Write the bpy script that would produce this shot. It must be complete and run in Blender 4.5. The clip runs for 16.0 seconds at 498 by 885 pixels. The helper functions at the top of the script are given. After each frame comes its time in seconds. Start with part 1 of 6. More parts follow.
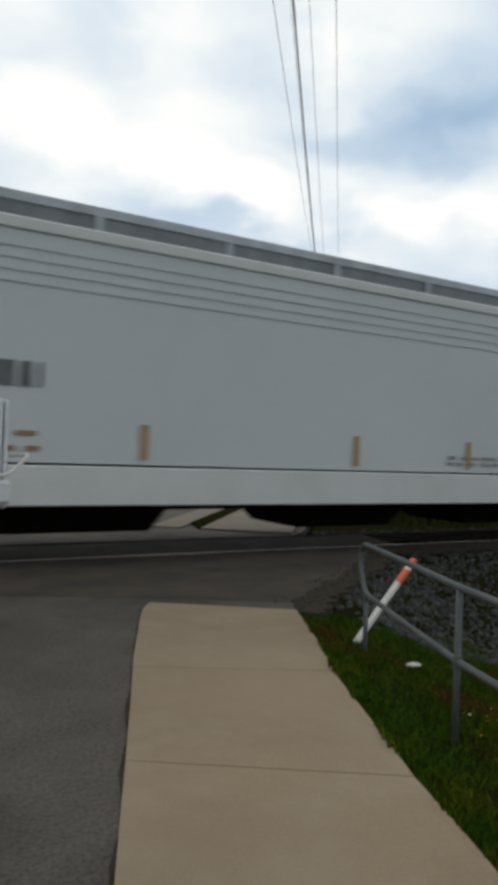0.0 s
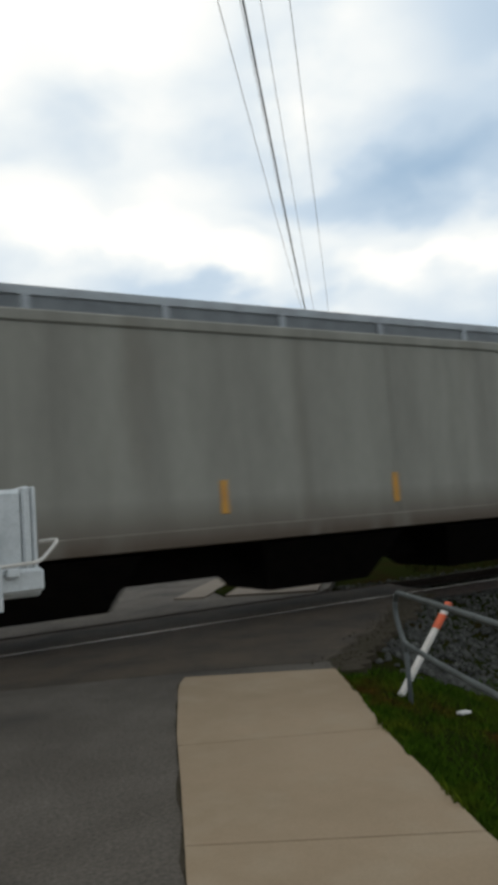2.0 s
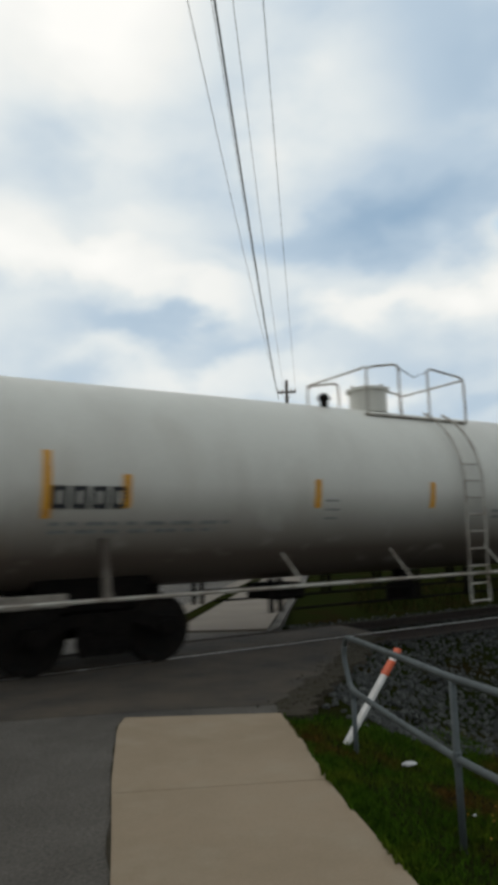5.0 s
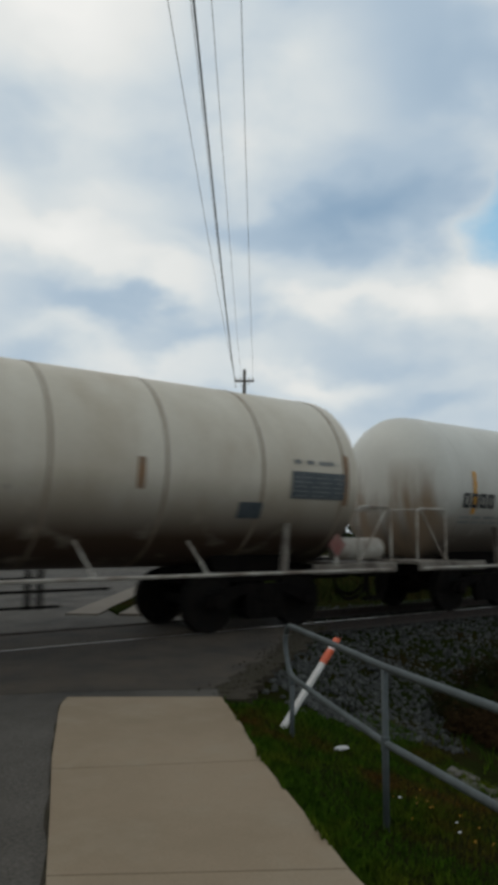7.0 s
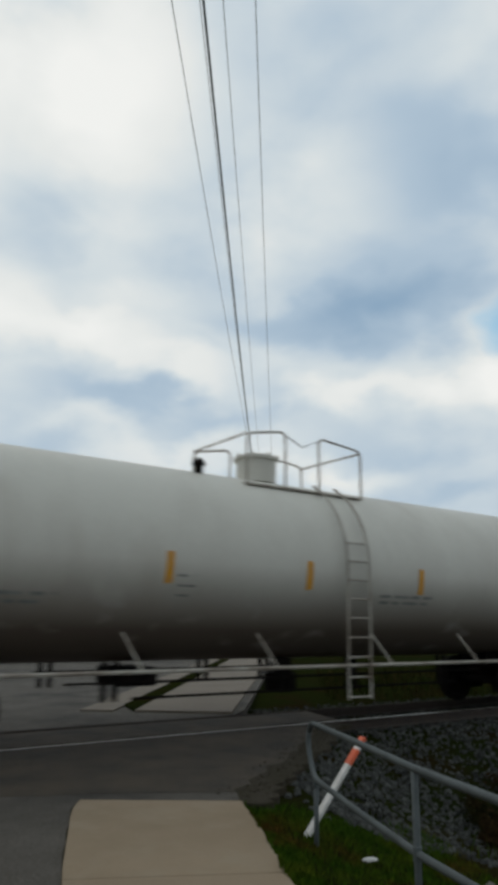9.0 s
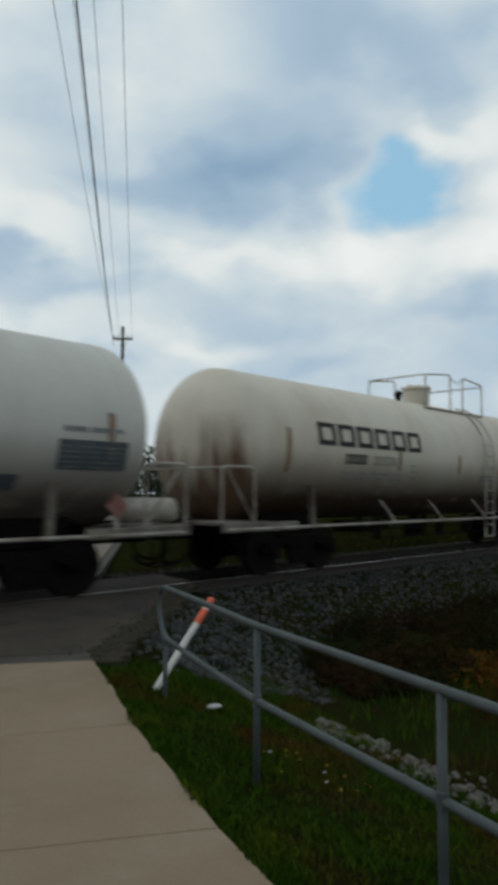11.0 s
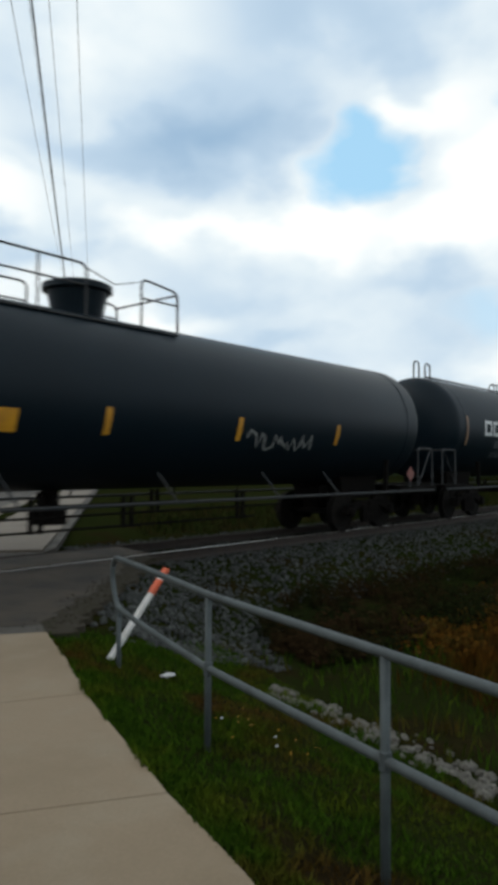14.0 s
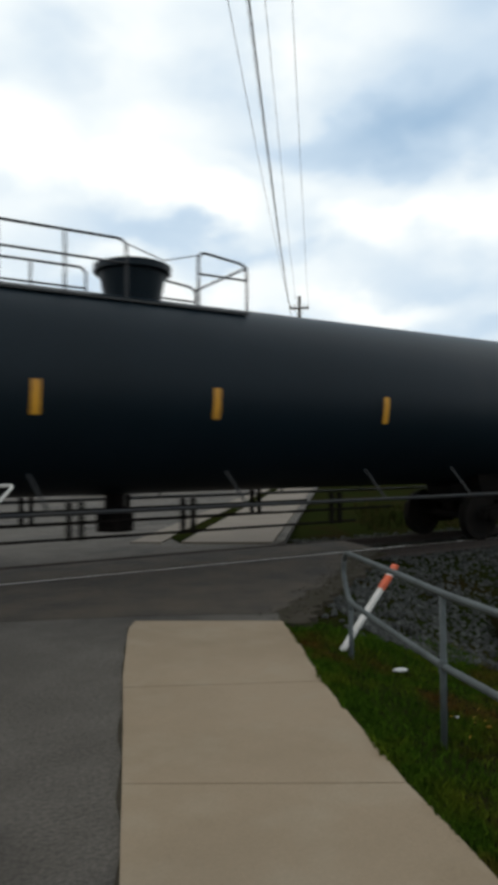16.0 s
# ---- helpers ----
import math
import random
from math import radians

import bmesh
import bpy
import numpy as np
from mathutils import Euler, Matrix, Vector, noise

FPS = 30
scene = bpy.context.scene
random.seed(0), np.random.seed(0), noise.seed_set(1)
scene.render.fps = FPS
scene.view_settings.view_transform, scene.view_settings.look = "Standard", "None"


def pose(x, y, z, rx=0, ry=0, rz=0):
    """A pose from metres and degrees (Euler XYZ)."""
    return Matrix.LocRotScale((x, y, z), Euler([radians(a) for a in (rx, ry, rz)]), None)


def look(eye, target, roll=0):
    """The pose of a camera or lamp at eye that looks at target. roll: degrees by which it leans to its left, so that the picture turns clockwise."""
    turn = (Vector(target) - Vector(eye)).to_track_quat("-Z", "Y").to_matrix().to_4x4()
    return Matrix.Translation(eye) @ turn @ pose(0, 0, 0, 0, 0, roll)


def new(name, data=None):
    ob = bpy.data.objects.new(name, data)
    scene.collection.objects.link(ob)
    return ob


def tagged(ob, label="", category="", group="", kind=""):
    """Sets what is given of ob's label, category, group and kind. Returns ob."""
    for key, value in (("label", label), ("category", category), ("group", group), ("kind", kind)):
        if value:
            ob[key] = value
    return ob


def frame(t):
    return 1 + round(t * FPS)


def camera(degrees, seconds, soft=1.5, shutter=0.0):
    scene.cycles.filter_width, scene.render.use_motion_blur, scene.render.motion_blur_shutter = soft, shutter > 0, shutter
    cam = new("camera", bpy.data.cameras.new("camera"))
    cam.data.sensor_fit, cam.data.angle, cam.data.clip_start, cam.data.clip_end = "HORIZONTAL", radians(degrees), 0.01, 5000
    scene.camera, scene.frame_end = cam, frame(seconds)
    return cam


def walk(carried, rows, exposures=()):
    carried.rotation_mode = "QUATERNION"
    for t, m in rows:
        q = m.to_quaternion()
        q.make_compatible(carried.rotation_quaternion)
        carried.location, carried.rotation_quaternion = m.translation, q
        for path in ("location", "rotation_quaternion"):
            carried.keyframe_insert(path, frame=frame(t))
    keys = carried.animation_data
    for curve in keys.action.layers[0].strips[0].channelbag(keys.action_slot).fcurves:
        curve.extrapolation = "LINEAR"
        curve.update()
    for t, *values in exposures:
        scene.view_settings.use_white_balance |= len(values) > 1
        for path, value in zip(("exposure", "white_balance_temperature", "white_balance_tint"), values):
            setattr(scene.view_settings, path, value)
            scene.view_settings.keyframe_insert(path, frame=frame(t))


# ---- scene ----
cam = camera(38.42, 16.0, soft=5.2, shutter=0.14)


def aim(x, y, z, yaw, tilt, roll):
    """The camera at x, y, z, turned yaw degrees to the right of the line square to the track."""
    a, b = radians(yaw), radians(tilt)
    way = Vector((math.sin(a) * math.cos(b), math.cos(a) * math.cos(b), math.sin(b)))
    eye = Vector((x, y, z))
    return look(eye, eye + way, roll)


walk(cam, [
    (0.0, aim(0.001, -0.017, 1.524, 29.95, 0.73, 2.10)),
    (0.5, aim(-0.056, -0.020, 1.545, 34.74, 4.89, -1.27)),
    (1.0, aim(-0.088, -0.082, 1.537, 30.82, 7.41, -0.10)),
    (1.5, aim(-0.054, -0.038, 1.530, 25.22, 4.37, -3.39)),
    (2.0, aim(-0.063, 0.006, 1.522, 29.39, 5.69, -4.30)),
    (2.5, aim(-0.104, 0.050, 1.555, 27.99, 8.43, 0.54)),
    (3.0, aim(-0.071, 0.041, 1.567, 29.85, 2.83, 1.31)),
    (3.5, aim(0.017, -0.006, 1.551, 32.29, 0.72, 3.52)),
    (4.0, aim(0.027, 0.004, 1.550, 35.93, 4.21, 0.73)),
    (4.2, aim(0.051, 0.102, 1.549, 31.47, 6.33, -1.15)),
    (6.3, aim(-0.072, -0.006, 1.550, 37.27, 9.07, -1.95)),
    (6.5, aim(-0.040, -0.014, 1.562, 37.78, 7.66, -1.20)),
    (7.0, aim(-0.059, -0.042, 1.561, 36.47, 7.12, 0.53)),
    (7.5, aim(-0.021, -0.005, 1.552, 33.80, 7.07, 0.50)),
    (8.0, aim(-0.081, -0.054, 1.565, 34.87, 13.42, 0.59)),
    (8.2, aim(-0.073, -0.049, 1.553, 34.70, 14.46, 0.63)),
    (10.3, aim(-0.061, 0.017, 1.547, 37.48, 10.70, 1.27)),
    (10.5, aim(-0.028, 0.048, 1.545, 39.56, 8.46, 0.71)),
    (11.0, aim(0.053, 0.050, 1.558, 46.19, 4.05, 0.29)),
    (11.5, aim(0.151, -0.039, 1.529, 60.85, 0.78, 1.94)),
    (12.0, aim(0.080, -0.052, 1.558, 56.54, 1.28, 1.93)),
    (12.5, aim(0.044, -0.019, 1.567, 52.64, 0.83, 0.36)),
    (13.0, aim(0.129, 0.044, 1.539, 57.30, 1.62, -0.68)),
    (13.5, aim(0.207, 0.047, 1.536, 58.87, 0.47, 1.98)),
    (14.0, aim(0.106, 0.025, 1.536, 49.35, 1.91, 0.20)),
    (14.5, aim(0.082, -0.015, 1.543, 46.07, 5.81, -0.62)),
    (15.0, aim(0.024, -0.010, 1.558, 41.46, 5.56, -0.62)),
    (15.5, aim(-0.048, 0.091, 1.554, 41.38, 2.93, -0.82)),
    (16.0, aim(-0.054, -0.055, 1.578, 31.90, 1.43, -0.45)),
], exposures=[(0.0, 0.1, 7000, 11), (4.0, 0.0, 6900, 9), (6.5, -0.36, 6700, 8), (8.0, -0.31, 6700, 8), (11.0, -0.36, 6500, 5), (12.0, -0.2, 6450, 5), (13.0, -0.05, 6500, 5), (14.0, 0.05, 6600, 7), (16.0, 0.15, 6800, 9)])

# ---- sky and sun ----
SKY_SHIFT = (3.1, 1.7, 0.4)
SUN_ELEV, SUN_AZ = radians(42), radians(-35)   # azimuth from the line square to the track, to the right positive
world = bpy.data.worlds.new("sky")
scene.world = world
world.use_nodes = True
wn, wl = world.node_tree.nodes, world.node_tree.links
wn.clear()


def wnode(kind, **sets):
    n = wn.new(kind)
    for key, value in sets.items():
        n.inputs[key.replace("_", " ")].default_value = value
    return n


def wmath(op, a, b):
    n = wn.new("ShaderNodeMath")
    n.operation = op
    for k, v in enumerate((a, b)):
        if isinstance(v, (int, float)):
            n.inputs[k].default_value = v
        else:
            wl.new(v, n.inputs[k])
    return n.outputs[0]


def wramp(value, stops):
    n = wn.new("ShaderNodeValToRGB")
    while len(n.color_ramp.elements) < len(stops):
        n.color_ramp.elements.new(0.5)
    for e, (p, c) in zip(n.color_ramp.elements, stops):
        e.position, e.color = p, (*c, 1)
    wl.new(value, n.inputs[0])
    return n.outputs[0]


sky = wn.new("ShaderNodeTexSky")
sky.sky_type, sky.sun_disc = "NISHITA", False
sky.sun_elevation, sky.sun_rotation = SUN_ELEV, SUN_AZ
sky.dust_density = 1.5
coord = wn.new("ShaderNodeTexCoord")
split = wn.new("ShaderNodeSeparateXYZ")
wl.new(coord.outputs["Generated"], split.inputs[0])
# cloud masses are wider than they are high: squeeze the heights before the noise
turned = wn.new("ShaderNodeMapping")
turned.inputs["Location"].default_value = SKY_SHIFT
turned.inputs["Scale"].default_value = (1, 1, 1.6)
wl.new(coord.outputs["Generated"], turned.inputs[0])
big = wnode("ShaderNodeTexNoise", Scale=1.9, Detail=5.0, Roughness=0.42, Distortion=0.2)
wl.new(turned.outputs[0], big.inputs["Vector"])
puff = wnode("ShaderNodeTexNoise", Scale=6.0, Detail=4.0, Roughness=0.46, Distortion=0.1)
wl.new(turned.outputs[0], puff.inputs["Vector"])
# cloud banks and gaps of this sky: azimuth, height, half width, half height (degrees), weight
BRIGHT = ((20, 41, 10, 6, 0.28), (10, 25, 6, 3, 0.16), (10, 34, 6, 3, 0.1), (20.5, 21.6, 6, 1.6, 0.2), (28.5, 20, 4, 1.4, 0.14), (14.5, 23, 4, 1.8, 0.14),
          (40, 17.8, 4, 1.8, 0.18), (46, 18.2, 4, 1.5, 0.13), (51.5, 18.1, 3.5, 1.6, 0.2), (58, 18.4, 3.2, 2.2, 0.24), (69.5, 20.5, 6, 4.6, 0.26),
          (65, 17, 4, 2.6, 0.14), (61.5, 27.3, 2.2, 1.7, 0.14), (65.5, 27, 3.5, 2, 0.16), (41.5, 11.8, 4, 1.2, 0.13), (70, 7.6, 6, 1.6, 0.16), (24, 10.8, 4, 0.9, 0.12), (39, 33, 8, 3.5, 0.1))
DARK = ((46, 24, 9, 2.8, -0.22), (36, 24.5, 7, 1.9, -0.13), (52.5, 22, 3.5, 1.8, -0.13), (48, 27.5, 6, 2.6, -0.06), (24.6, 17.4, 7, 1.5, -0.18), (31.5, 15.6, 5, 1.4, -0.15),
        (20, 13.6, 6, 1.4, -0.11), (17, 30.7, 6, 2, -0.05), (29, 27.5, 8, 2, -0.08), (62, 32.5, 9, 3.2, -0.2), (51, 33, 7, 3, -0.1), (56, 37.5, 10, 4, -0.15), (48, 14.2, 8, 1.6, -0.07),
        (62.5, 14.4, 4, 1.5, -0.1), (75, 13, 5, 2, -0.1), (50, 9.3, 8, 1.3, -0.08), (31, 9.4, 6, 1.2, -0.1))
GAPS = ((58.6, 23.8, 3.2, 3.1, -0.42), (71.3, 26, 2.4, 1.5, -0.22), (67.2, 11.4, 5.5, 1.9, -0.2), (56.8, 26, 2, 1.2, -0.14))
flat = wnode("ShaderNodeCombineXYZ")
wl.new(wmath("MULTIPLY", wmath("ARCTAN2", split.outputs[0], split.outputs[1]), 57.3), flat.inputs[0])
wl.new(wmath("MULTIPLY", wmath("ARCSINE", split.outputs[2], 0), 57.3), flat.inputs[1])
ragged = wn.new("ShaderNodeVectorMath")
ragged.operation = "MULTIPLY_ADD"
ragged.inputs[1].default_value = (15, 10, 0)
wl.new(puff.outputs[1], ragged.inputs[0])
wl.new(flat.outputs[0], ragged.inputs[2])


def banks(value, keep, rows):
    value = wmath("ADD", wmath("MULTIPLY", wmath("SUBTRACT", value, 0.5), keep), 0.5)
    for az, el, w, h, weight in rows:
        m = wn.new("ShaderNodeMapping")
        m.inputs["Location"].default_value = (-(az + 7.5) / w, -(el + 5) / h, 0)
        m.inputs["Scale"].default_value = (1 / w, 1 / h, 0)
        wl.new(ragged.outputs[0], m.inputs[0])
        d = wn.new("ShaderNodeVectorMath")
        d.operation = "LENGTH"
        wl.new(m.outputs[0], d.inputs[0])
        r = wn.new("ShaderNodeMapRange")
        r.interpolation_type = "SMOOTHSTEP"
        r.inputs["From Min"].default_value, r.inputs["From Max"].default_value = 1.45, 0.1
        r.inputs["To Max"].default_value = weight
        wl.new(d.outputs["Value"], r.inputs["Value"])
        value = wmath("ADD", value, r.outputs[0])
    return value


cover = wramp(banks(big.outputs[0], 0.3, GAPS), [(0.15, (0, 0, 0)), (0.44, (1, 1, 1))])
lumps = wmath("ADD", wmath("MULTIPLY", big.outputs[0], 0.55), wmath("MULTIPLY", puff.outputs[0], 0.45))
shade = wramp(banks(lumps, 0.85, BRIGHT + DARK), [(0.14, (0.29, 0.44, 0.63)), (0.38, (0.51, 0.64, 0.79)), (0.53, (0.75, 0.83, 0.90)), (0.64, (0.92, 0.95, 0.97)), (0.80, (1.04, 1.05, 1.06))])
blue = wn.new("ShaderNodeMixRGB")
blue.blend_type = "MULTIPLY"
blue.inputs[0].default_value = 1.0
blue.inputs[2].default_value = (0.135, 0.135, 0.135, 1)
wl.new(sky.outputs[0], blue.inputs[1])
veil = wn.new("ShaderNodeMixRGB")
veil.inputs[0].default_value = 0.75
veil.inputs[2].default_value = (0.43, 0.75, 1.02, 1)
wl.new(blue.outputs[0], veil.inputs[1])
clouds = wn.new("ShaderNodeMixRGB")
wl.new(cover, clouds.inputs[0])
wl.new(veil.outputs[0], clouds.inputs[1])
wl.new(shade, clouds.inputs[2])
back = wn.new("ShaderNodeBackground")
back.inputs["Strength"].default_value = 1.05
wl.new(clouds.outputs[0], back.inputs["Color"])
wout = wn.new("ShaderNodeOutputWorld")
wl.new(back.outputs[0], wout.inputs["Surface"])

sun = new("sun", bpy.data.lights.new("sun", "SUN"))
sun.data.energy, sun.data.angle, sun.data.color = 0.5, radians(25), (1.0, 0.95, 0.88)
sun_from = Vector((math.sin(SUN_AZ) * math.cos(SUN_ELEV), math.cos(SUN_AZ) * math.cos(SUN_ELEV), math.sin(SUN_ELEV)))
sun.matrix_world = look(sun_from * 60, (0, 0, 0))


# ---- materials ----
def material(name, base, rough=0.7, metal=0.0, second=None, scale=3.0, mix=(0.4, 0.65), fine=60.0, grain=0.12, bump=0.15, stretch=(1, 1, 1), third=None, third_scale=0.6, third_mix=(0.5, 0.7), vary=0.0, spec=0.5, ends=None, foot=None, foot_z=(2.4, 1.45)):
    """Two scales of variation: patches of a second colour and a fine grain, with relief."""
    m = bpy.data.materials.new(name)
    m.use_nodes = True
    n, l = m.node_tree.nodes, m.node_tree.links
    b = n["Principled BSDF"]
    b.inputs["Roughness"].default_value, b.inputs["Metallic"].default_value = rough, metal
    b.inputs["Specular IOR Level"].default_value = spec
    co = n.new("ShaderNodeTexCoord")
    mp = n.new("ShaderNodeMapping")
    mp.inputs["Scale"].default_value = stretch
    l.new(co.outputs["Object"], mp.inputs[0])

    def noise_at(sc, detail):
        t = n.new("ShaderNodeTexNoise")
        t.inputs["Scale"].default_value, t.inputs["Detail"].default_value = sc, detail
        t.inputs["Roughness"].default_value = 0.62
        l.new(mp.outputs[0], t.inputs["Vector"])
        return t.outputs[0]

    def blend(a, colour, fac):
        x = n.new("ShaderNodeMixRGB")
        l.new(a, x.inputs[1])
        x.inputs[2].default_value = (*colour, 1)
        l.new(fac, x.inputs[0])
        return x.outputs[0]

    def span(v, lo, hi):
        r = n.new("ShaderNodeMapRange")
        r.inputs["From Min"].default_value, r.inputs["From Max"].default_value = lo, hi
        l.new(v, r.inputs["Value"])
        return r.outputs[0]

    rgb = n.new("ShaderNodeRGB")
    rgb.outputs[0].default_value = (*base, 1)
    colour = rgb.outputs[0]
    if second:
        colour = blend(colour, second, span(noise_at(scale, 5.0), *mix))
    if third:
        colour = blend(colour, third, span(noise_at(third_scale, 3.0), *third_mix))
    if ends or foot:
        sep = n.new("ShaderNodeSeparateXYZ")
        l.new(co.outputs["Object"], sep.inputs[0])
        streak = n.new("ShaderNodeTexNoise")
        streak.inputs["Scale"].default_value, streak.inputs["Detail"].default_value = 1.0, 5.0
        tall = n.new("ShaderNodeMapping")
        tall.inputs["Scale"].default_value = (1.6, 3.2, 0.5)
        l.new(co.outputs["Object"], tall.inputs[0])
        l.new(tall.outputs[0], streak.inputs["Vector"])

        def times(a, b):
            k = n.new("ShaderNodeMath")
            k.operation = "MULTIPLY"
            l.new(a, k.inputs[0]), l.new(b, k.inputs[1])
            return k.outputs[0]

        if foot:      # brown wheel spatter; on tanks the underside's shade is painted in too
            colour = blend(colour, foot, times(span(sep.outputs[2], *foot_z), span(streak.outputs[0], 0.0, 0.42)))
        if ends:      # rusty runs down the tank's head
            colour = blend(colour, ends, times(times(span(sep.outputs[0], 0.95, 0.3), span(sep.outputs[2], 3.1, 2.2)), span(streak.outputs[0], 0.42, 0.6)))
    gr = noise_at(fine, 4.0)
    hsv = n.new("ShaderNodeHueSaturation")
    r = n.new("ShaderNodeMapRange")
    r.inputs["From Min"].default_value, r.inputs["From Max"].default_value = 0.25, 0.75
    r.inputs["To Min"].default_value, r.inputs["To Max"].default_value = 1 - grain, 1 + grain
    l.new(gr, r.inputs["Value"])
    value = r.outputs[0]
    if vary:
        for source in (n.new("ShaderNodeObjectInfo").outputs["Random"], n.new("ShaderNodeNewGeometry").outputs["Random Per Island"]):
            q = n.new("ShaderNodeMapRange")
            q.inputs["To Min"].default_value, q.inputs["To Max"].default_value = 1 - vary, 1 + vary
            l.new(source, q.inputs["Value"])
            k = n.new("ShaderNodeMath")
            k.operation = "MULTIPLY"
            l.new(value, k.inputs[0]), l.new(q.outputs[0], k.inputs[1])
            value = k.outputs[0]
    l.new(value, hsv.inputs["Value"])
    l.new(colour, hsv.inputs["Color"])
    l.new(hsv.outputs[0], b.inputs["Base Color"])
    if bump:
        bp = n.new("ShaderNodeBump")
        bp.inputs["Strength"].default_value, bp.inputs["Distance"].default_value = bump, 0.02
        l.new(gr, bp.inputs["Height"])
        l.new(bp.outputs[0], b.inputs["Normal"])
    return m


def glow(name, colour, strength):
    m = bpy.data.materials.new(name)
    m.use_nodes = True
    b = m.node_tree.nodes["Principled BSDF"]
    b.inputs["Base Color"].default_value = (*colour, 1)
    b.inputs["Emission Color"].default_value = (*colour, 1)
    b.inputs["Emission Strength"].default_value = strength
    return m


ASPHALT = material("asphalt", (0.064, 0.056, 0.046), 0.92, second=(0.086, 0.076, 0.064), scale=1.3, fine=42, grain=0.5, bump=0.8, third=(0.042, 0.037, 0.032), third_scale=0.45, third_mix=(0.52, 0.62), spec=0.25)
CROSSING = material("crossing_asphalt", (0.064, 0.05, 0.036), 0.92, second=(0.034, 0.029, 0.024), scale=1.2, fine=60, grain=0.3, bump=0.5, spec=0.25)
CONCRETE = material("concrete", (0.225, 0.169, 0.112), 0.9, second=(0.196, 0.146, 0.094), scale=0.9, fine=55, grain=0.07, bump=0.15, third=(0.23, 0.182, 0.125), third_scale=2.2, third_mix=(0.5, 0.75), vary=0.02, spec=0.3)
FAR_CONCRETE = material("far_concrete", (0.135, 0.108, 0.08), 0.9, second=(0.105, 0.084, 0.062), scale=0.7, fine=30, grain=0.1)
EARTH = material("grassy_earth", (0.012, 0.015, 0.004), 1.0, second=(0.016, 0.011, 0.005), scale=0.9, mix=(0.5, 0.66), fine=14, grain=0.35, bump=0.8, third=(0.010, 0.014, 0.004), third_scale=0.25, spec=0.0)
GRASS = material("grass_blades", (0.025, 0.053, 0.004), 0.95, second=(0.055, 0.068, 0.006), scale=1.4, mix=(0.5, 0.7), fine=8, grain=0.3, bump=0, third=(0.06, 0.034, 0.008), third_scale=0.9, third_mix=(0.55, 0.68), vary=0.25, spec=0.02)
FAR_GRASS = material("rough_olive_grass", (0.022, 0.03, 0.007), 0.95, second=(0.04, 0.032, 0.011), scale=0.9, mix=(0.45, 0.6), fine=8, grain=0.3, bump=0, vary=0.3, spec=0.0)
WEED = material("dry_weeds", (0.085, 0.036, 0.007), 0.85, second=(0.03, 0.038, 0.007), scale=1.6, mix=(0.45, 0.6), third=(0.035, 0.02, 0.01), third_scale=0.8, fine=8, grain=0.3, bump=0, vary=0.35, spec=0.0)
BALLAST = material("ballast_stone", (0.027, 0.028, 0.026), 0.9, second=(0.062, 0.063, 0.058), scale=5, fine=40, grain=0.25, bump=0.4, vary=0.3, spec=0.05)
PALE_ROCK = material("pale_rock", (0.135, 0.123, 0.103), 0.9, second=(0.06, 0.054, 0.045), scale=4, fine=30, grain=0.2, bump=0.6, vary=0.15, spec=0.3)
GALVANISED = material("galvanised_steel", (0.062, 0.073, 0.073), 0.65, 0.1, second=(0.042, 0.05, 0.05), scale=6, fine=90, grain=0.12, bump=0.08)
RAIL_STEEL = material("worn_rail_head", (0.38, 0.36, 0.33), 0.32, 0.9, second=(0.26, 0.23, 0.2), scale=4, fine=80, grain=0.1, bump=0.03)
RUST = material("rusty_steel", (0.032, 0.021, 0.015), 0.9, 0.0, second=(0.02, 0.015, 0.012), scale=8, fine=60, grain=0.25, bump=0.4)
TIE_WOOD = material("creosoted_timber", (0.022, 0.018, 0.014), 0.95, second=(0.014, 0.012, 0.01), scale=5, fine=40, grain=0.3, bump=0.6, vary=0.2)
RUSTED = material("rust_brown_sill", (0.05, 0.033, 0.022), 0.9, second=(0.03, 0.02, 0.014), scale=2.5, fine=40, grain=0.2, bump=0.2)
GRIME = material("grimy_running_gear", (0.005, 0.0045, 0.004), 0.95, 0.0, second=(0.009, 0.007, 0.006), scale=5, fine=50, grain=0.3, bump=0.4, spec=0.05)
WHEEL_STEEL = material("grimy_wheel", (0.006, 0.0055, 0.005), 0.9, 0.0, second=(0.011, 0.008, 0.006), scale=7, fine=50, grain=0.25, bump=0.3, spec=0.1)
WHITE_POST = material("white_plastic", (0.55, 0.53, 0.5), 0.6, second=(0.42, 0.4, 0.36), scale=6, fine=50, grain=0.06, bump=0.05)
ORANGE = material("orange_red_band", (0.62, 0.10, 0.035), 0.55, second=(0.5, 0.09, 0.035), scale=8, fine=60, grain=0.08, bump=0.05)
YELLOW = material("reflective_yellow", (0.58, 0.27, 0.015), 0.5, second=(0.45, 0.2, 0.02), scale=4, fine=30, grain=0.08, bump=0)
OLIVE = material("faded_olive_print", (0.16, 0.16, 0.07), 0.7, second=(0.09, 0.10, 0.05), scale=6, fine=30, grain=0.15, bump=0)
FADED = material("faded_reflector", (0.24, 0.13, 0.06), 0.6, second=(0.16, 0.10, 0.06), scale=4, fine=30, grain=0.15, bump=0)
INK = material("black_paint", (0.03, 0.031, 0.033), 0.8, second=(0.05, 0.049, 0.047), scale=6, fine=30, grain=0.15, bump=0, spec=0.1)
WHITE_INK = material("white_paint", (0.62, 0.62, 0.60), 0.6, second=(0.45, 0.45, 0.43), scale=6, fine=30, grain=0.12, bump=0)
